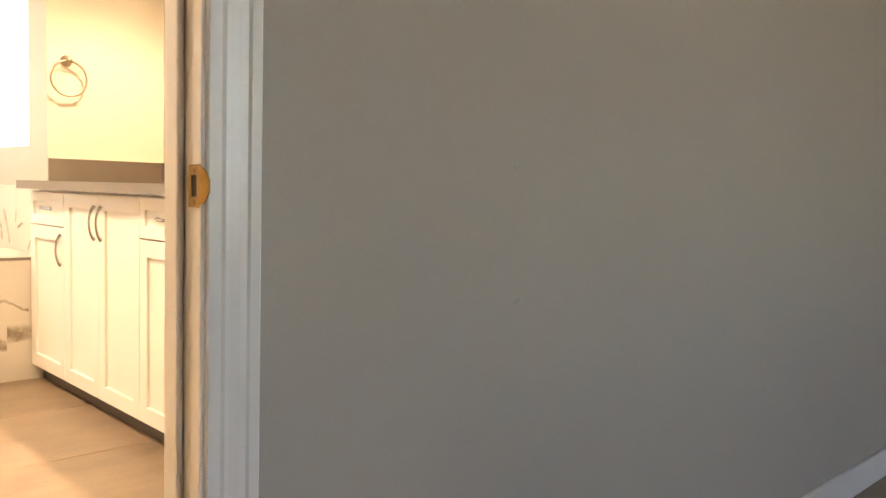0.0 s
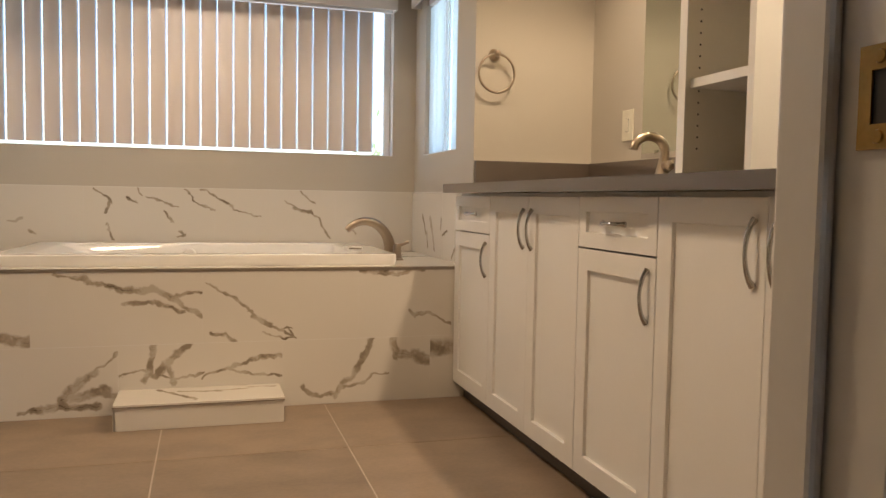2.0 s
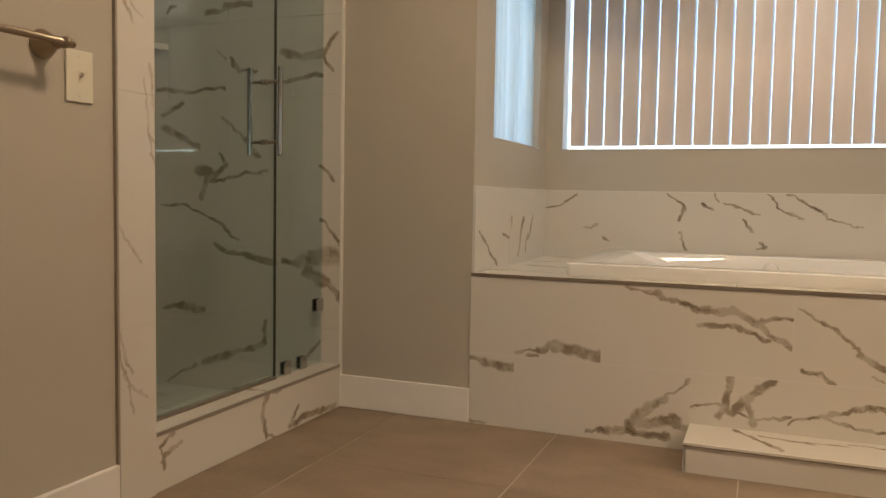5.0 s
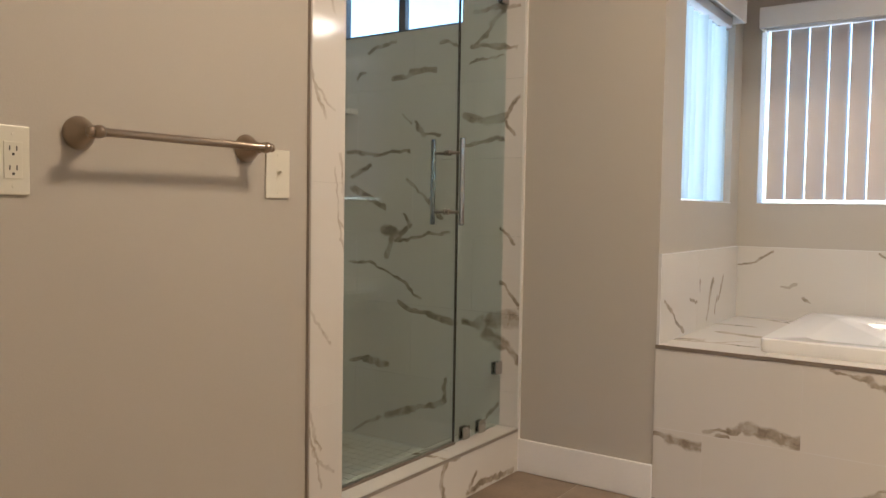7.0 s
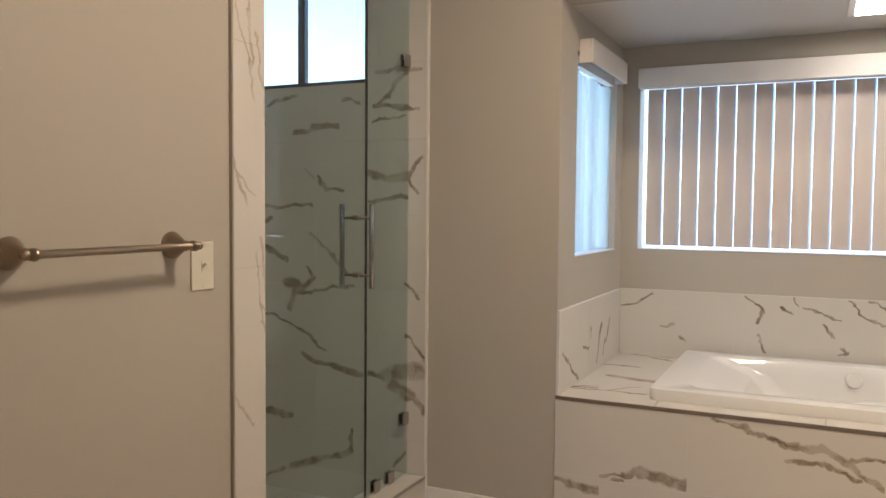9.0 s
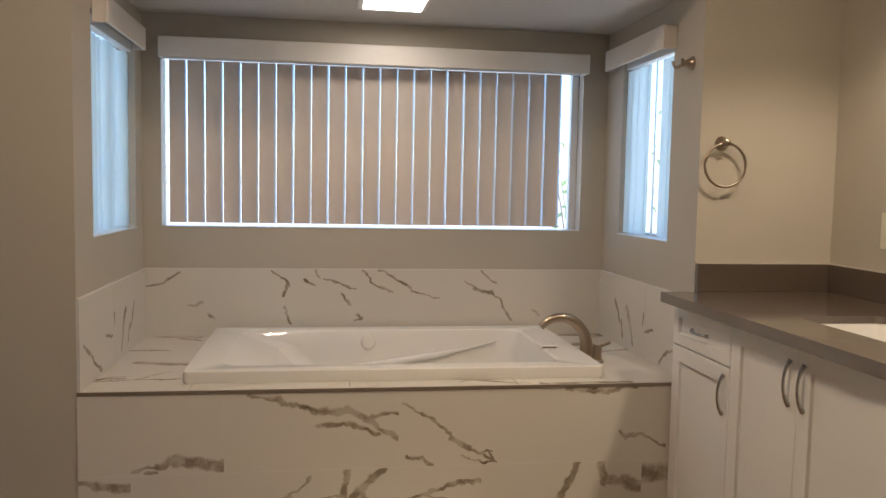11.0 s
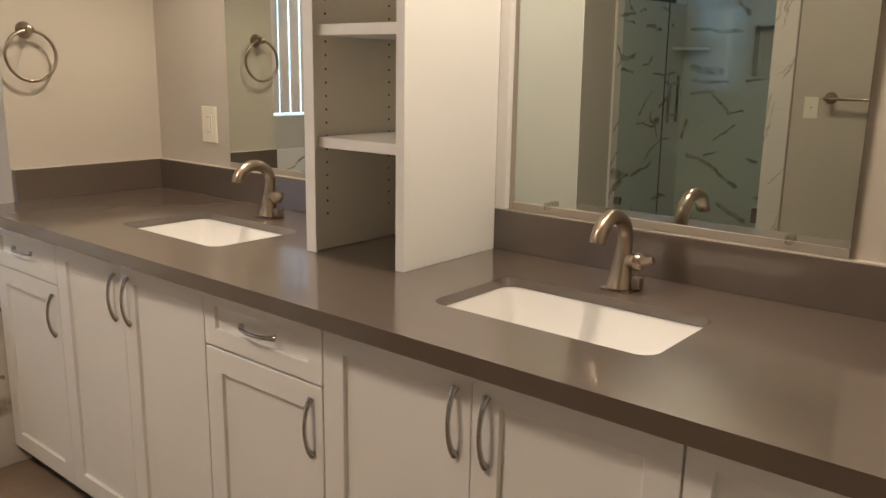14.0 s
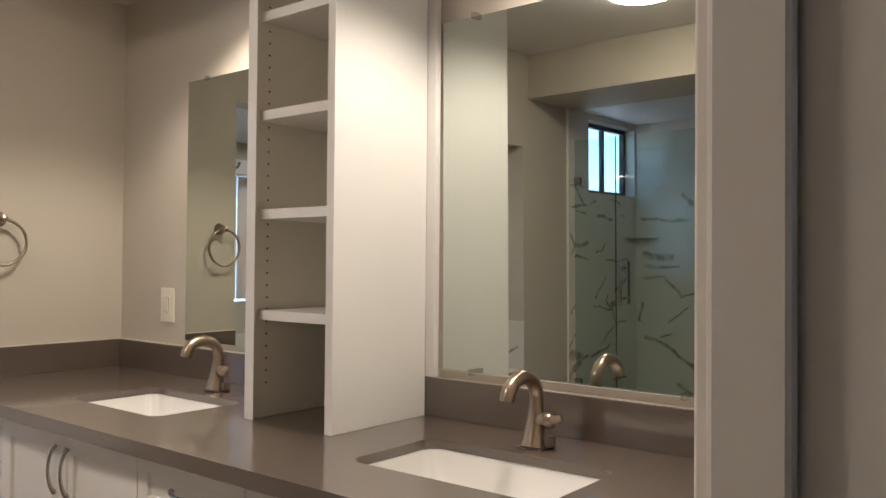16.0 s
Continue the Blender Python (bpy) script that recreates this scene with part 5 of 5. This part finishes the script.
part("edge_trim", boxes((XL - 0.002, YF - 0.016, 0, XL + 0.004, YF - 0.0005, SOFFIT_L - 0.001)), TRIM, shower_tiles)
part("edge_trim", boxes((XL - 0.001, 4.816, 0, XL + 0.010, 4.823, SOFFIT_L - 0.001), bevel=0.001), CHANNEL, shower_tiles, "thin dull metal tile edge")
door = thing("shower_door", (GX, 5.4, 0.17), "frameless clear glass shower door with chrome pull", "shower door")
GT = 2.12
part("door_panel", boxes((GX - 0.005, 4.962, 0.178, GX + 0.005, 5.658, GT), bevel=0.001), SHOWER_GLASS, door)
bm = bmesh.new()
for sx in (-1, 1):
    px = GX + sx * 0.062
    lathe(bm, (px, 5.598, 0.962), (0, 0, 1), [(0, 0.006), (0.002, 0.0095), (0.300, 0.0095), (0.302, 0.006)], 14)
part("pull", bm, CHROME, door, "chrome back-to-back pull", smooth=True)
for z in (1.008, 1.214):
    bm = bmesh.new()
    lathe(bm, (GX - 0.062, 5.598, z), (1, 0, 0), [(0, 0.0055), (0.05, 0.0055), (0.051, 0.011), (0.056, 0.011), (0.057, 0.0055), (0.067, 0.0055), (0.068, 0.011), (0.073, 0.011), (0.074, 0.0055), (0.124, 0.0055)], 14)
    part("standoff", bm, BRONZE, door, smooth=True)
for z in (0.42, 1.86):
    part("hinge", boxes((GX - 0.012, 4.957, z - 0.045, GX - 0.0055, 5.02, z + 0.045), (GX + 0.0055, 4.957, z - 0.045, GX + 0.012, 5.02, z + 0.045), bevel=0.002), CHROME, door, "chrome glass hinge")
part("sweep_seal", boxes((GX - 0.008, 4.962, 0.1695, GX + 0.012, 5.658, 0.1775)), BRONZE, door, "brown door sweep")
panel = thing("glass_screen", (GX, 5.8, 0.17), "fixed clear glass shower panel held by clips", "glass screen")
part("pane", boxes((GX - 0.005, 5.664, 0.1715, GX + 0.005, 5.982, GT), bevel=0.001), SHOWER_GLASS, panel)
part("edge_seal", boxes((GX - 0.004, 5.6585, 0.1775, GX + 0.004, 5.6635, GT)), SLOT, panel, "dark seal on the panel edge")
for z in (0.40, 1.83):
    part("clip", boxes((GX - 0.012, 5.935, z - 0.025, GX - 0.0055, 5.984, z + 0.025), (GX + 0.0055, 5.935, z - 0.025, GX + 0.012, 5.984, z + 0.025), bevel=0.002), CHROME, panel, "square metal glass clip")
for yy in (5.735, 5.845):
    part("clip", boxes((GX - 0.012, yy - 0.022, 0.170, GX - 0.0055, yy + 0.022, 0.218), (GX + 0.0055, yy - 0.022, 0.170, GX + 0.012, yy + 0.022, 0.218), bevel=0.002), CHROME, panel, "square metal glass clip")

pan = thing("shower_floor", (-1.2, 5.3, 0), "white marble mosaic shower floor", "shower floor")
part("bed", boxes((SH_X + 0.012, SH_Y + 0.012, 0.0, XL - 0.12, YF - 0.013, 0.005)), GROUT_W, pan)
px = SH_X + 0.014
TESS = boxes((-0.0235, -0.0235, 0, 0.0235, 0.0235, 0.005))
me = bpy.data.meshes.new("mosaic_tile")
TESS.to_mesh(me)
TESS.free()
me.materials.append(MARBLE_FLOOR)
bm = bmesh.new()
while px + 0.05 < XL - 0.12:
    py = SH_Y + 0.014
    while py + 0.05 < YF - 0.012:
        if py > 5.30 and px > -1.50:
            o = new("mosaic_tile", me)
            o.parent = pan
            o.location = (px + 0.025 + 1.2, py + 0.025 - 5.3, 0.005)
        else:
            box(bm, px + 0.0015, py + 0.0015, 0.005, px + 0.0485, py + 0.0485, 0.010)
        py += 0.05
    px += 0.05
tagged(part("mosaic", bm, MARBLE_FLOOR, pan), kind="stuff")

# shower fittings seen in the mirror
head = thing("wall_shower", (-1.1, SH_Y + 0.012, 2.0), "brushed nickel shower head on a curved arm", "shower")
bm = bmesh.new()
sweep(bm, [(-1.1, SH_Y + 0.012, 2.06), (-1.1, SH_Y + 0.10, 2.07), (-1.1, SH_Y + 0.16, 2.04), (-1.1, SH_Y + 0.19, 2.0)], [0.011] * 4, 10)
part("arm", bm, NICKEL, head, smooth=True)
bm = bmesh.new()
lathe(bm, (-1.1, SH_Y + 0.185, 2.005), (0, 0.45, -1), [(0, 0.012), (0.02, 0.03), (0.05, 0.06), (0.06, 0.06), (0.062, 0.05)], 22)
part("rose", bm, NICKEL, head, smooth=True)

# ---- lights ----
dome = thing("ceiling_light", DOME, "round frosted flush ceiling light, lit", "ceiling light")
bm = bmesh.new()
lathe(bm, (DOME[0], DOME[1], DOME[2]), (0, 0, -1), [(0, 0.192), (0.016, 0.194), (0.022, 0.188)], 36)
part("base", bm, NICKEL, dome, smooth=True)
bm = bmesh.new()
lathe(bm, (DOME[0], DOME[1], DOME[2] - 0.022), (0, 0, -1), [(0, 0.182), (0.016, 0.178), (0.034, 0.152), (0.047, 0.10), (0.053, 0.045), (0.054, 0.002)], 36)
sh = part("shade", bm, DOME_GLOW, dome, smooth=True)
for cy in CAN_YS:
    c = thing("downlight", (CAN_X, cy, CAN_Z), "white recessed downlight in the soffit, lit", "downlight", "vanity downlights")
    bm = bmesh.new()
    lathe(bm, (CAN_X, cy, CAN_Z), (0, 0, -1), [(-0.0, 0.085), (0.004, 0.085), (0.006, 0.078), (0.006, 0.066)], 32)
    part("trim_ring", bm, TRIM, c, smooth=True)
    bm = bmesh.new()
    lathe(bm, (CAN_X, cy, CAN_Z - 0.0062), (0, 0, -1), [(0, 0.062), (0.002, 0.06), (0.003, 0.03)], 28)
    part("lens", bm, FROST, c, smooth=True)
fan = thing("fan_light", (1.09, 6.55, ALCOVE), "square white exhaust fan with a lit lens in the alcove ceiling", "exhaust fan")
part("grille", boxes((0.945, 6.365, ALCOVE - 0.010, 1.235, 6.675, ALCOVE), bevel=0.002), TRIM, fan)
part("lens", boxes((0.970, 6.412, ALCOVE - 0.0125, 1.216, 6.662, ALCOVE - 0.0102), bevel=0.0006), FROST, fan)
part("gap", boxes((0.945, 6.360, ALCOVE - 0.006, 1.235, 6.3645, ALCOVE - 0.0005)), SLOT, fan)

# ---- shrub outside the windows ----
shrub = thing("shrub", (3.1, 9.9, -0.25), "sparse green shrub outside the windows", "shrub")
bm = bmesh.new()
rs = random.Random(11)
for k in range(7):
    ang, lean = k * 0.9, rs.uniform(0.2, 0.7)
    tip = (3.1 + lean * math.cos(ang), 9.9 + lean * math.sin(ang), rs.uniform(0.9, 2.0))
    sweep(bm, [(3.1, 9.9, -0.25), ((3.1 + tip[0]) / 2 + 0.04, (9.9 + tip[1]) / 2, 0.5), tip], [0.018, 0.010, 0.003], 6)
part("stems", bm, BARK, shrub)
bm = bmesh.new()
for k in range(300):
    r, ang, h = rs.random() ** 0.5, rs.uniform(0, 6.283), rs.random()
    c = Vector((3.1 + 0.95 * r * math.cos(ang) * (1 - 0.4 * h), 9.9 + 0.95 * r * math.sin(ang) * (1 - 0.4 * h), 0.15 + 1.75 * h + rs.uniform(-0.15, 0.15)))
    m = Matrix.Translation(c) @ Euler((rs.uniform(0, 6), rs.uniform(0, 6), rs.uniform(0, 6))).to_matrix().to_4x4()
    s = rs.uniform(0.03, 0.06)
    vs = [bm.verts.new(m @ Vector(p)) for p in ((-s, 0, 0), (0, -s * 0.4, s * 0.1), (s, 0, 0), (0, s * 0.4, s * 0.1))]
    bm.faces.new(vs)
tagged(part("leaves", bm, LEAF, shrub), kind="stuff")

# ---- floor tiles ----
FT = 0.6125
me = {}
xs = [0.945 + FT * k for k in range(-3, 3)]
ys = [5.404 + 0.6105 * k for k in range(-4, 2)]
for xa in xs:
    for ya in ys:
        x0, x1 = max(xa, XL), min(xa + FT, CABX + 0.05)
        y0, y1 = max(ya, YD0), min(ya + 0.6105, YF - 0.001)
        if x1 - x0 < 0.02 or y1 - y0 < 0.02:
            continue
        g = 0.0024
        key = (round(x1 - x0, 4), round(y1 - y0, 4))
        if key not in me:
            bm = boxes((-key[0] / 2 + g, -key[1] / 2 + g, -0.008, key[0] / 2 - g, key[1] / 2 - g, 0.0), bevel=0.0006)
            me[key] = bpy.data.meshes.new("tile")
            bm.to_mesh(me[key])
            bm.free()
            me[key].materials.append(FLOOR)
        o = new("tile", me[key])
        o.parent = floor
        o.location = Vector(((x0 + x1) / 2, (y0 + y1) / 2, 0)) - ORIGIN[floor.name]
